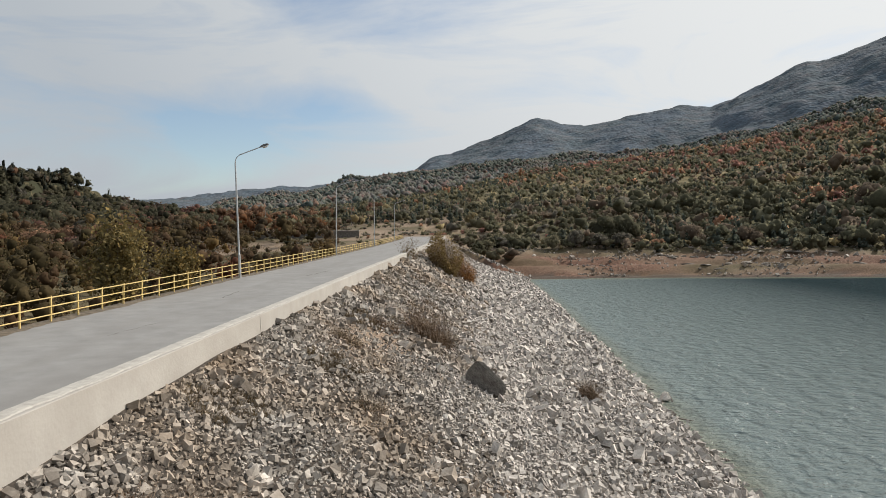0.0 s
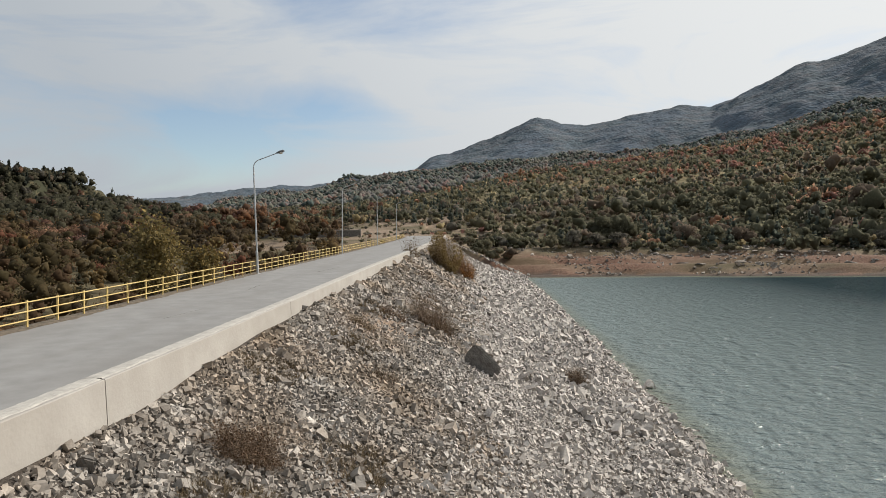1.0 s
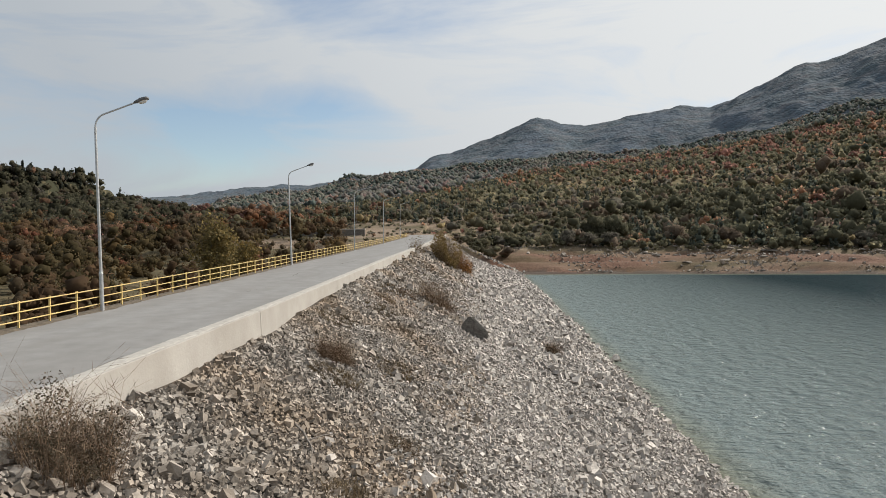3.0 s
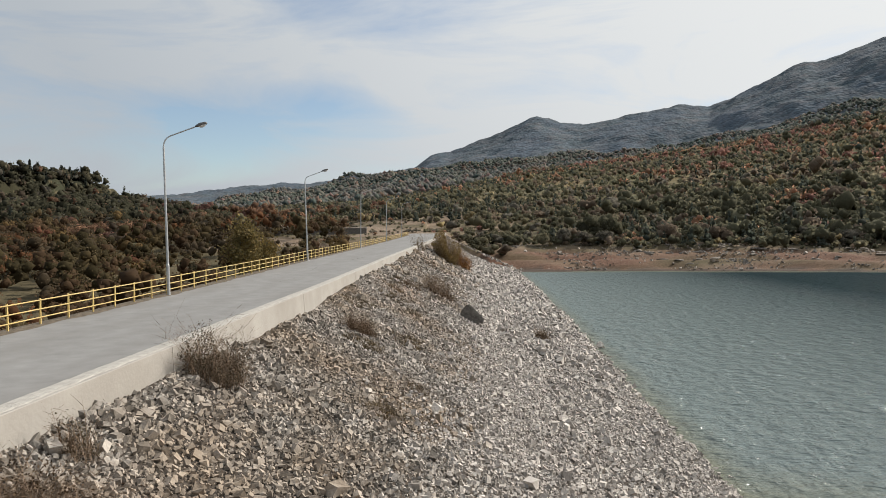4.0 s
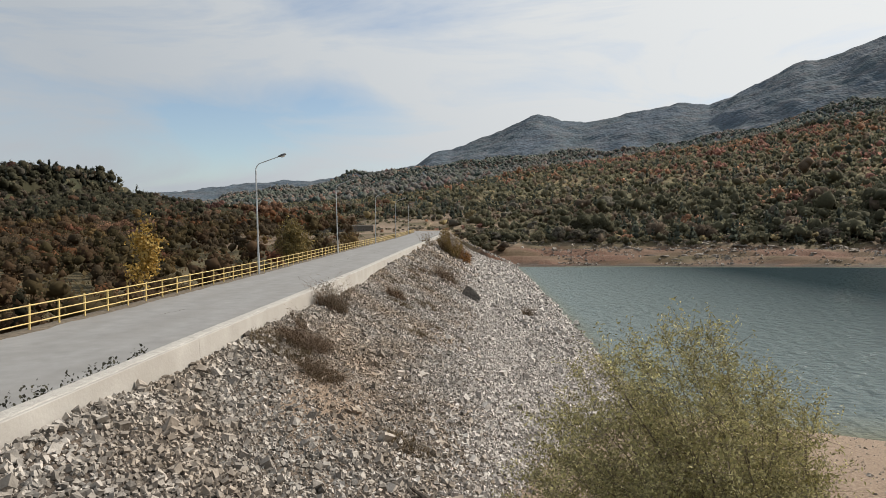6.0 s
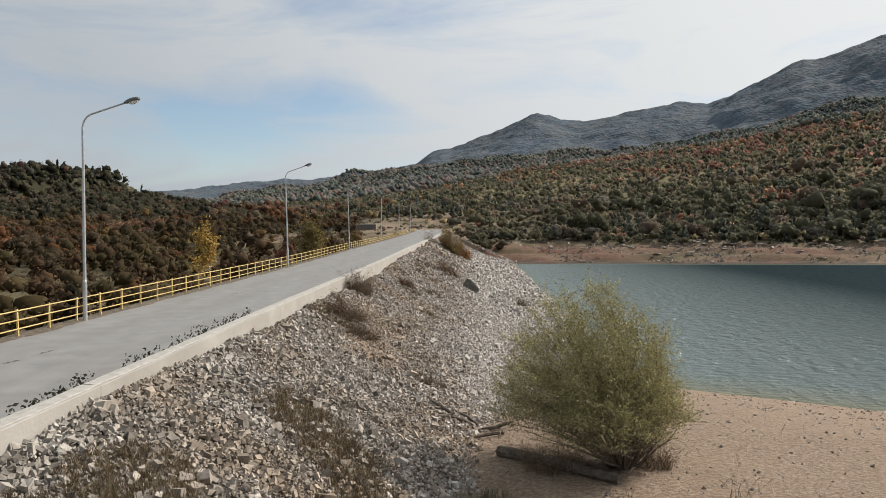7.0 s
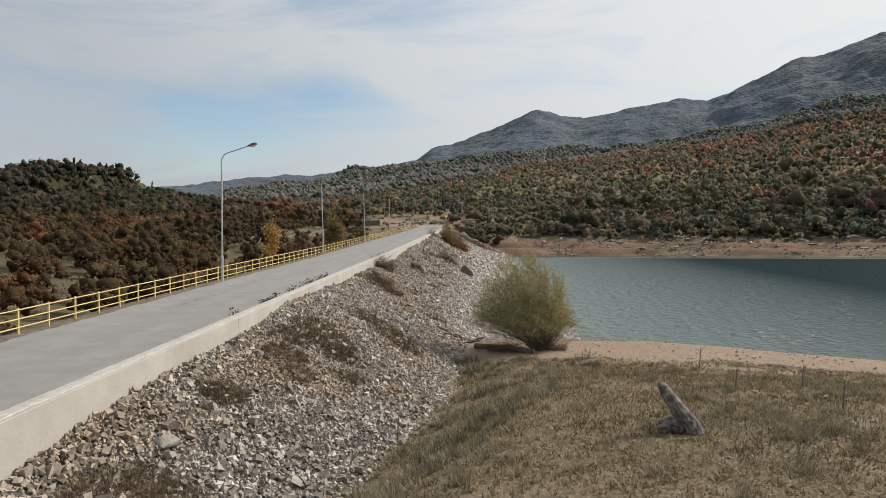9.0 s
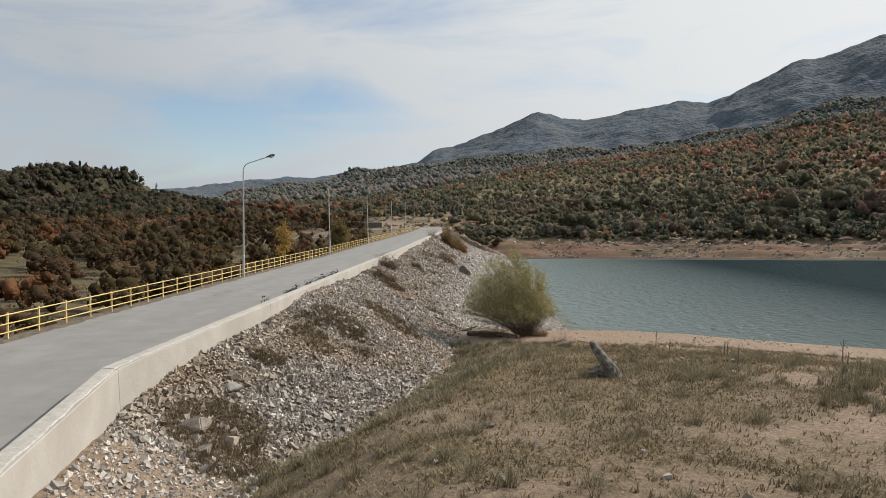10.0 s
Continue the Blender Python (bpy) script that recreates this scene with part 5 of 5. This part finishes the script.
rh = np.random.default_rng(51)
cushions = []
for x0, y0, ra, cnt in herb_spots:
    for _ in range(int(cnt * 1.9)):
        q, d = rh.uniform(0, 2 * math.pi), math.sqrt(rh.uniform()) * ra
        cushions.append((x0 + math.cos(q) * d, y0 + math.sin(q) * d * 1.25, rh.uniform(0.10, 0.26), rh.uniform(0.10, 0.27)))
mounds("herb_patches", "low brown herbs growing through the stones", cushions, 52, 20, M_HERB, 0.006, 0.02)
# the meadow at the near end
r5 = np.random.default_rng(52)
mx, my = r5.uniform(-6.5, 24, 68000), r5.uniform(-64, -27.5, 68000)
d = my + 0.5 * np.clip(mx - 11, 0, 60)
cover = 0.05 + 0.95 * meadow_cover(mx, my)
keep = (mx > toe(my) + 0.15) & (d < -29.3 + wavy(mx, my, 2, 7)) & (r5.uniform(size=len(mx)) < cover)
mx, my = mx[keep], my[keep]
grass_patch("meadow_grass", "short dry yellow-brown meadow grass", [(a, b, 0.12, 1) for a, b in zip(mx, my)], 53, 0.12, 4, M_GRASS, 0.018, 1.1)


tuft = r5.uniform(size=len(mx)) < 0.0105 * (1 + 2.6 * np.exp(-((mx - toe(my) - 2.0) / 2.5) ** 2))
mounds("herb_tussocks", "knee-high grey-green herb tussocks in the meadow", [(a, b, r5.uniform(0.16, 0.46), r5.uniform(0.14, 0.38)) for a, b in zip(mx[tuft], my[tuft])], 54, 120, M_SAGE, 0.005)
brown = r5.uniform(size=len(mx)) < 0.007
mounds("brown_tussocks", "low brown grass tussocks in the meadow", [(a, b, r5.uniform(0.12, 0.36), r5.uniform(0.08, 0.2)) for a, b in zip(mx[brown], my[brown])], 59, 90, M_HERB, 0.004)
grass_patch("herb_bank", "tall grey grass on the bank beside the stones",
            [(-0.2, -40.5, 1.1, 60), (0.9, -43.2, 1.0, 60), (-0.8, -44.8, 0.9, 50), (-1.4, -47.2, 0.9, 50), (0.2, -36.5, 1.0, 45), (9.5, -50.0, 1.6, 60), (12.0, -48.0, 2.0, 80),
             (14.8, -49.0, 2.0, 70), (0.3, -31.0, 1.0, 60), (-0.2, -28.6, 0.7, 30)], 55, 0.38, 24, M_SAGE, 0.007, 0.7)
gy = r5.uniform(-62, 168, 1500)
grass_patch("verge_weeds", "brown weeds along the foot of the railing", [(-16.1 + 0.15 * math.sin(a * 2.1), a, 0.25, 1) for a in gy], 56, 0.22, 9, M_HERB, 0.009, 0.9)
def leafy_weeds(name, label, spots, seed, tint):
    """Low leafy clumps on the road at spots (y, gap from the wall, width, height)."""
    r = np.random.default_rng(seed)
    c = []
    for y0, gap, w, h in spots:
        k = int(150 * w * h / 0.3)
        u = unit(k, r) * np.sqrt(r.uniform(0.1, 1, (k, 1)))
        c.append(np.c_[wall_x(y0) - 0.46 - gap + u[:, 0] * min(w, 0.2), y0 + u[:, 1] * w, road_z(y0) + 0.04 + np.abs(u[:, 2]) * h])
    c = np.concatenate(c)
    v, f = cards(c, 0.062 * r.uniform(0.5, 1.3, len(c)), r, 1.5)
    tt = np.array(tint) * r.uniform(0.5, 1.4, (len(c), 1))
    return tagged(part(name, mesh_of(name, v, f, M_LEAF, False, np.repeat(tt, 4, 0)), None), label, "weeds", kind="stuff")


rw = np.random.default_rng(57)
weed_y = np.r_[np.arange(-36.2, -35.2, 0.4), np.arange(-32.6, -30.2, 0.3), np.arange(-28.6, -19.5, 0.42)]
leafy_weeds("crack_weeds", "dark leafy weeds growing along the road edge behind the wall",
            [(a + rw.uniform(-0.15, 0.15), 0.24, rw.uniform(0.18, 0.34), rw.uniform(0.60, 0.86)) for a in weed_y], 58, (0.075, 0.072, 0.05))


# ---- rocks, driftwood, stump ----
def rock(w, d, h, seed, points=16, bevel=0.06):
    r = np.random.default_rng(seed)
    bm = bmesh.new()
    for p in unit(points, r) * r.uniform(0.85, 1.1, (points, 1)):
        bm.verts.new((p[0] * w / 2, p[1] * d / 2, p[2] * h / 2))
    res = bmesh.ops.convex_hull(bm, input=bm.verts)
    bmesh.ops.delete(bm, geom=[g for g in res["geom_interior"] if isinstance(g, bmesh.types.BMVert)], context="VERTS")
    bmesh.ops.bevel(bm, geom=list(bm.edges), offset=bevel * min(w, d, h), segments=2, affect="EDGES")
    return bm


def put_rock(name, label, x, y, w, d, h, seed, mat=M_BOULDER, turn=0, tilt=0, sink=0.3, z=None):
    ob = part(name, rock(w, d, h, seed), mat)
    ob.matrix_world = pose(x, y, (gz(x, y) if z is None else z) + h * (0.5 - sink), tilt, 0, turn)
    return tagged(ob, label, "rock")


def slab_boulder():
    """A broken slab standing on edge, its broad face to the road."""
    bm = bmesh.new()
    for px, pz in ((-0.80, 0.36), (-0.42, 0.76), (-0.12, 0.72), (0.83, -0.20), (0.88, -0.46), (0.66, -0.75), (0.08, -0.62), (-0.95, -0.30)):
        bm.verts.new((px, -0.34 + 0.08 * math.sin(5 * px), pz))
        bm.verts.new((px * 0.82 + 0.06, 0.36 + 0.10 * math.cos(4 * pz), pz * 0.86 - 0.05))
    bmesh.ops.convex_hull(bm, input=bm.verts)
    bmesh.ops.bevel(bm, geom=list(bm.edges), offset=0.035, segments=2, affect="EDGES")
    return bm


boulder = part("boulder", slab_boulder(), M_BOULDER)
boulder.matrix_world = pose(0.0, 28.1, gz(0.0, 28.1) + 0.52, -14, 0, -6)
tagged(boulder, "large dark angular slab boulder lying on the stones", "rock")
put_rock("rock", "smooth pale rock at the water's edge", 12.95, 46.9, 1.0, 0.85, 0.8, 62, M_STONE, 10, 0, 0.3, WATER + 0.12)
put_rock("rock", "dark rock near the waterline", 8.75, 26.5, 0.6, 0.5, 0.45, 63)
put_rock("rock", "weathered rock with a pale top in the grass", 5.1, -31.6, 1.0, 0.55, 0.42, 64, M_STONE_DARK, 8)
put_rock("stone_slab", "flat brown stone slab below the wall", -6.6, -49.7, 1.1, 0.6, 0.46, 73, M_BANKROCK, 20, 24, 0.22)
put_rock("stone_slab", "pale triangular slab among the stones", -6.65, -46.8, 0.75, 0.55, 0.2, 66, M_STONE, 35, 14, -0.1)
put_rock("rock", "dark rock on the lower stones", 5.3, 21.2, 0.5, 0.4, 0.35, 67)
put_rock("rock", "dark rock beside the wall foot", -7.0, 6.2, 0.45, 0.4, 0.4, 68)
put_rock("rock", "dark rock far down the slope", 2.9, 62.0, 0.8, 0.6, 0.55, 69)
put_rock("rock", "small dark rock on the slope", -1.0, 15.6, 0.4, 0.35, 0.3, 70)


M_DRIFT = material("driftwood", [(0.3, (0.05, 0.04, 0.032)), (0.7, (0.19, 0.16, 0.13))], 6, 7, 0.95, 0.7, 20)


def branch(name, label, pts, radii, mat=M_WOODDEAD, side=(), category="branch"):
    o = Vector(pts[0])
    t = thing(name, tuple(o), label, category)
    bm = tube([Vector(p) - o for p in pts], radii, 7)
    part("limb", bm, mat, t)
    for a, b, ra in side:
        part("twig", tube([Vector(a) - o, (Vector(a) + Vector(b)) / 2 - o + Vector((0.02, 0.03, 0.03)), Vector(b) - o], [ra, ra * 0.8, ra * 0.4], 5), mat, t)
    return t


def lay(x, y, up=0.06):
    return (x, y, gz(x, y) + up)


branch("fallen_branch", "thin forked grey branch on the stones", [lay(-5.0, 1.6), lay(-4.5, 1.0, 0.12), lay(-4.05, 0.2, 0.1)], [0.035, 0.03, 0.015],
       side=[(lay(-4.3, 0.7, 0.12), lay(-3.7, 1.2, 0.35), 0.018), (lay(-4.2, 0.5, 0.12), lay(-4.0, -0.4, 0.1), 0.015)])
branch("fallen_branch", "bleached white stick on the stones", [lay(-1.15, -13.6), lay(-1.05, -13.0, 0.1), lay(-0.95, -12.4, 0.06)], [0.03, 0.035, 0.02])
branch("fallen_branch", "thin pale stick on the stones", [lay(-0.8, -7.6), lay(-0.3, -6.9, 0.1), lay(0.1, -6.4)], [0.02, 0.02, 0.012])
branch("drift_stick", "dark stick half in the water", [lay(11.6, 41.6, 0.1), (12.3, 41.9, WATER + 0.18), (13.3, 42.0, WATER - 0.02)], [0.05, 0.05, 0.03])
branch("drift_log", "long weathered log lying on the grass edge", [lay(0.3, -25.0, 0.13), lay(1.7, -26.5, 0.15), lay(3.1, -27.9, 0.12)], [0.17, 0.15, 0.12], M_DRIFT, category="log")
rp = np.random.default_rng(71)
for i in range(11):
    a = (rp.uniform(-1.6, 0.6), rp.uniform(-23.6, -20.5))
    q, ln = rp.uniform(0, 6.28), rp.uniform(0.3, 0.9)
    b = (a[0] + math.cos(q) * ln, a[1] + math.sin(q) * ln)
    m = ((a[0] + b[0]) / 2, (a[1] + b[1]) / 2)
    branch("driftwood", "short weathered driftwood piece in a pile", [lay(*a, 0.08), lay(*m, 0.10 + 0.05 * rp.uniform()), lay(*b, 0.07 + 0.12 * rp.uniform())],
           [rp.uniform(0.04, 0.09), 0.06, 0.03], M_DRIFT, category="driftwood")

M_STUMP = material("dead_wood", [(0.3, (0.05, 0.042, 0.035)), (0.5, (0.15, 0.132, 0.115)), (0.72, (0.36, 0.335, 0.30))], 7, 8, 0.9, 0.9, 16)
stump = thing("dead_stump", (3.9, -47.6, gz(3.9, -47.6)), "weathered grey dead tree stump leaning in the grass", "stump")
part("trunk", tube([(0.38, -0.05, -0.1), (0.22, 0, 0.18), (0.0, 0.02, 0.45), (-0.22, 0.03, 0.76), (-0.34, 0.03, 0.94), (-0.37, 0.03, 0.97)],
                   [0.17, 0.19, 0.16, 0.12, 0.085, 0.035], 12), M_STUMP, stump)
rs = np.random.default_rng(72)
for i in range(9):
    q = rs.uniform(-0.6, 3.6)
    e = (-0.10 + 0.34 * math.cos(q), 0.22 * math.sin(q) - 0.1, rs.uniform(-0.05, 0.42))
    part("root", tube([(0.05, 0, 0.12), ((0.05 + e[0]) / 2, e[1] / 2, e[2] * 0.5 + 0.14), e], [0.12, 0.085, 0.04], 7), M_STUMP, stump)
part("root", tube([(0.2, 0, 0.3), (0.36, -0.06, 0.16), (0.56, -0.1, -0.05)], [0.09, 0.06, 0.03], 7), M_STUMP, stump)

for x0, y0, hh in ((9.5, -32.4, 0.9), (7.6, -41.0, 0.7), (9.9, -40.2, 0.65), (10.4, -39.2, 0.7), (13.6, -41.5, 0.9), (8.6, -44.8, 0.75), (-2.2, -42.0, 0.8), (12.4, -44.0, 0.5)):
    branch("stake", "thin brown dead stem standing upright", [lay(x0, y0, -0.1), lay(x0 + 0.02, y0, hh * 0.5), lay(x0 + 0.05, y0 + 0.03, hh)], [0.022, 0.018, 0.010],
           M_BARK, [(lay(x0 + 0.02, y0, hh * 0.6), lay(x0 - 0.12, y0, hh * 0.9), 0.008), (lay(x0 + 0.03, y0, hh * 0.7), lay(x0 + 0.17, y0, hh), 0.008)], "stem")


# ---- beyond the dam: poles and a concrete channel ----
def utility_pole(x0, y0, h):
    t = thing("utility_pole", (x0, y0, gz(x0, y0)), "grey wooden utility pole in the valley meadow", "pole", "utility poles")
    part("pole", tube([(0, 0, -0.5), (0, 0, h * 0.5), (0.05, 0, h)], [0.16, 0.14, 0.11], 8), M_WOODDEAD, t)
    part("crossarm", box(-0.8, 0.8, -0.06, 0.06, h - 0.5, h - 0.38, 0.01), M_WOODDEAD, t)
    for dx in (-0.65, 0.0, 0.65):
        part("insulator", tube([(dx, 0, h - 0.38), (dx, 0, h - 0.30), (dx, 0, h - 0.2)], [0.03, 0.055, 0.03], 8), M_LENS, t)


for ux, uy in ((-78, 262), (-50, 296), (-20, 318)):
    utility_pole(ux, uy, 9.0)

channel = thing("concrete_channel", (-62, 226, gz(-62, 226)), "grey concrete channel wall with a pale coping across the meadow", "channel")
part("channel_wall", box(-22, 26, -0.4, 0.4, -3.0, 2.2, 0.03), M_BOULDER, channel)
part("coping", box(-22.2, 26.2, -0.6, 0.6, 2.2, 2.5, 0.04), M_WALL, channel, "pale concrete coping")


# ---- picnic shelters on the far bank ----
M_ROOF = material("shelter_roof", [(0.3, (0.035, 0.027, 0.023)), (0.7, (0.075, 0.06, 0.05))], 2, 6, 0.9, 0.4)


def shelter(x0, y0, w, h, turn):
    """An open shelter: four posts, a table with benches, a low pitched roof."""
    t = thing("picnic_shelter", (x0, y0, gz(x0, y0)), "open timber picnic shelter with a low brown pitched roof", "shelter", "shelters on the far bank")
    t.rotation_euler = (0, 0, radians(turn))
    for px in (-w * 0.42, 0.0, w * 0.42):
        for py in (-1.5, 1.5):
            part("post", box(px - 0.11, px + 0.11, py - 0.11, py + 0.11, -0.8, h), M_BARK, t)
    bm = bmesh.new()
    rows = [[bm.verts.new((px, py, pz)) for py, pz in ((-2.1, h - 0.15), (0, h + 0.75), (2.1, h - 0.15), (2.1, h - 0.30), (0, h + 0.60), (-2.1, h - 0.30))] for px in (-w / 2, w / 2)]
    for j in range(6):
        bm.faces.new((rows[0][j], rows[0][(j + 1) % 6], rows[1][(j + 1) % 6], rows[1][j]))
    bm.faces.new(rows[0])
    bm.faces.new(rows[1][::-1])
    bmesh.ops.recalc_face_normals(bm, faces=bm.faces)
    part("roof", bm, M_ROOF, t)
    part("rail", box(-w * 0.42, w * 0.42, -1.56, -1.44, 0.85, 1.0), M_BARK, t)


shelter(109.0, 253.0, 6.4, 2.9, 8)
shelter(133.6, 238.0, 7.6, 2.6, 12)


# ---- stones on the dam face ----
GEM = np.array([(0.36 * a, 0.36 * b, 0.36 * c) for c in (-1, 1) for a, b in ((-1, -1), (1, -1), (1, 1), (-1, 1))])
GEM_F = np.array([(0, 2, 1), (0, 3, 2), (4, 5, 6), (4, 6, 7), (0, 1, 5), (0, 5, 4), (1, 2, 6), (1, 6, 5), (2, 3, 7), (2, 7, 6), (3, 0, 4), (3, 4, 7)])


def turns(n, r):
    q = r.normal(size=(n, 4))
    q /= np.linalg.norm(q, axis=1)[:, None]
    w, x, y, z = q.T
    return np.stack([np.stack([1 - 2 * (y * y + z * z), 2 * (x * y - z * w), 2 * (x * z + y * w)], 1),
                     np.stack([2 * (x * y + z * w), 1 - 2 * (x * x + z * z), 2 * (y * z - x * w)], 1),
                     np.stack([2 * (x * z - y * w), 2 * (y * z + x * w), 1 - 2 * (x * x + y * y)], 1)], 1)


def stones(pos, size, r):
    """Broken stones: twelve-sided lumps with every corner moved, each turned its own way."""
    n = len(pos)
    c = GEM[None] * (1 + r.uniform(-0.32, 0.16, (n, 8, 1))) + r.uniform(-0.11, 0.11, (n, 8, 3))
    c = c * np.stack([np.ones(n) * 1.15, r.uniform(0.72, 1.1, n), r.uniform(0.62, 1.0, n)], 1)[:, None, :]
    v = np.einsum("nij,nkj->nki", turns(n, r), c) * size[:, None, None] + pos[:, None, :]
    f = (np.arange(n)[:, None, None] * 8 + GEM_F[None]).reshape(-1, 3)
    return v.reshape(-1, 3), f


rr5 = np.random.default_rng(81)
P, S = [], []
for y0, y1, gap, grow in ((-51.5, -10, 0.080, 1.0), (-10, 15, 0.089, 1.0), (15, 28, 0.105, 1.0), (28, 60, 0.17, 1.3), (60, 112, 0.34, 1.8), (112, 172, 0.55, 2.4)):
    ys, xs = np.arange(y0, y1, gap), np.arange(-8.5, 15.5, gap)
    X, Y = [a.ravel() for a in np.meshgrid(xs, ys)]
    X, Y = X + rr5.uniform(-0.6, 0.6, len(X)) * gap, Y + rr5.uniform(-0.6, 0.6, len(X)) * gap
    z = land(X, Y)
    bare = 0.45 * np.exp(-((X + 4.6) / 1.6) ** 2 - ((Y + 17) / 4.0) ** 2) + 0.5 * np.exp(-((X + 4.8) / 1.3) ** 2 - ((Y - 27) / 5.0) ** 2) + 0.35 * np.clip(wavy(X, Y, 2.3, 6) - 0.3, 0, 1) * (X < -1.5)
    k = (z > WATER - 0.35) & ((Y > 8) | (X < toe(Y) + rr5.normal(0, 0.25, len(X)))) & (X > wall_x(Y) + 0.13) & ((X < 2.5) | (rr5.uniform(size=len(X)) < 0.56)) & (rr5.uniform(size=len(X)) > bare)
    X, Y, z, bare = X[k], Y[k], z[k], bare[k]
    s = gap * rr5.lognormal(0.02, 0.42, len(X)) * np.where(X < wall_x(Y) + 1.0, 1.10, 1.0)
    s = s * np.where(rr5.uniform(size=len(X)) < 0.6 * bare, 0.55, 1.0) * np.where(X > 2.5, 1.28, 1.0)
    s = np.clip(s, 0.045, 0.7)
    P.append(np.c_[X, Y, z + s * rr5.uniform(-0.12, 0.42, len(X))])
    S.append(s)
P, S = np.concatenate(P), np.concatenate(S)
riprap = tagged(new("riprap"), "pale broken stone riprap covering the dam face", "stones", kind="structure")
high = P[:, 2] > -3.0 + 0.35 * wavy(P[:, 0], P[:, 1], 5, 2) + rr5.normal(0, 0.50, len(P))
for sel, mat in ((high, M_STONE_DARK), (~high, M_STONE)):
    v, f = stones(P[sel], S[sel], rr5)
    ob = part("small_stones", mesh_of("small_stones", v, f, mat), None, riprap)
    ob["kind"] = "stuff"

shapes = []
for i in range(6):
    bm = rock(1.0, 0.8, 0.55, 90 + i, 14, 0.0)
    me = bpy.data.meshes.new("stone")
    bm.to_mesh(me)
    bm.free()
    shapes.append(me)
M_BIGSTONE = material("loose_stone", [(0.3, (0.20, 0.182, 0.16)), (0.7, (0.42, 0.395, 0.36))], 2.5, 6, 0.95, 0.4, 14, random_ob=0.3)
for me in shapes:
    me.materials.append(M_BIGSTONE)
for i in range(300):
    y0 = rr5.uniform(-51, 34)
    edge = rr5.uniform() < 0.45
    x0 = float(wall_x(y0)) + rr5.uniform(0.2, 1.1) if edge else rr5.uniform(-6.9, min(2.5, float(toe(y0)) if y0 < 8 else 2.5))
    ob = part("stone", shapes[i % 6], None, riprap)
    s = rr5.uniform(0.10, 0.19)
    ob.matrix_world = pose(x0, y0, gz(x0, y0) + s * 0.14, rr5.uniform(-25, 25), rr5.uniform(-25, 25), rr5.uniform(0, 360)) @ Matrix.Diagonal((s, s, s, 1))

# loose stones on the far bank and the beach
X, Y = rr5.uniform(10, 190, 9000), rr5.uniform(170, 204, 9000)
k = (rr5.uniform(size=9000) < 0.22 + 0.8 * wavy(X, Y, 9, 3) + 0.25 * np.exp(-((X - 68) / 18) ** 2)) & (land(X, Y) > WATER + 0.1)
X, Y = X[k], Y[k]
s = rr5.lognormal(-0.95, 0.5, len(X))
v, f = stones(np.c_[X, Y, land(X, Y) + s * 0.15], s, rr5)
tagged(part("bank_stones", mesh_of("bank_stones", v, f, M_STONE_DARK), None), "scattered stones on the red earth of the far bank", "stones", kind="stuff")
for i in range(46):
    x0 = rr5.uniform(48, 150) if i > 14 else rr5.uniform(52, 82)
    y0 = 176 + rr5.uniform(0, 20) + 0.02 * x0
    put_rock("rock_ledge", "flat pale rock ledge cropping out of the far bank", x0, y0, rr5.uniform(1.6, 5.0), rr5.uniform(1.0, 2.0), rr5.uniform(0.5, 1.1), 400 + i, M_BANKROCK, rr5.uniform(-25, 25), rr5.uniform(-8, 8), 0.35)
X, Y = np.r_[rr5.uniform(-1, 30, 2200), rr5.uniform(0, 26, 1700)], np.r_[rr5.uniform(-66, 6, 2200), rr5.uniform(-32, 4, 1700)]
k = (X > toe(Y) + 0.3) & (land(X, Y) > WATER)
X, Y = X[k], Y[k]
s = np.clip(rr5.lognormal(-2.95, 0.5, len(X)), 0.025, 0.2)
v, f = stones(np.c_[X, Y, land(X, Y) + s * 0.12], s, rr5)
tagged(part("beach_stones", mesh_of("beach_stones", v, f, M_STONE_DARK), None), "small loose stones on the beach and in the grass", "stones", kind="stuff")
X, Y = rr5.uniform(-8.2, -2.5, 9000), rr5.uniform(-62, -48, 9000)
k = (X > wall_x(Y) + 0.12) & (X < toe(Y) + 0.8) & (Y < -50.2 + 1.2 * wavy(X, Y, 1.5, 2))
X, Y = X[k], Y[k]
s = np.clip(rr5.lognormal(-2.9, 0.55, len(X)), 0.02, 0.25)
v, f = stones(np.c_[X, Y, land(X, Y) + s * 0.15], s, rr5)
tagged(part("pebbles", mesh_of("pebbles", v, f, M_STONE), None), "pale pebbles in sandy soil beside the wall", "stones", kind="stuff")
# the scree on the knoll
X, Y = rr5.normal(-203, 5.5, 420), rr5.normal(292, 10, 420)
s = np.clip(rr5.lognormal(-0.1, 0.5, 420), 0.4, 2.6)
v, f = stones(np.c_[X, Y, land(X, Y) + s * 0.2], s, rr5)
tagged(part("scree", mesh_of("scree", v, f, M_STONE), None), "pale grey rock scree on the wooded knoll", "rocks", kind="stuff")
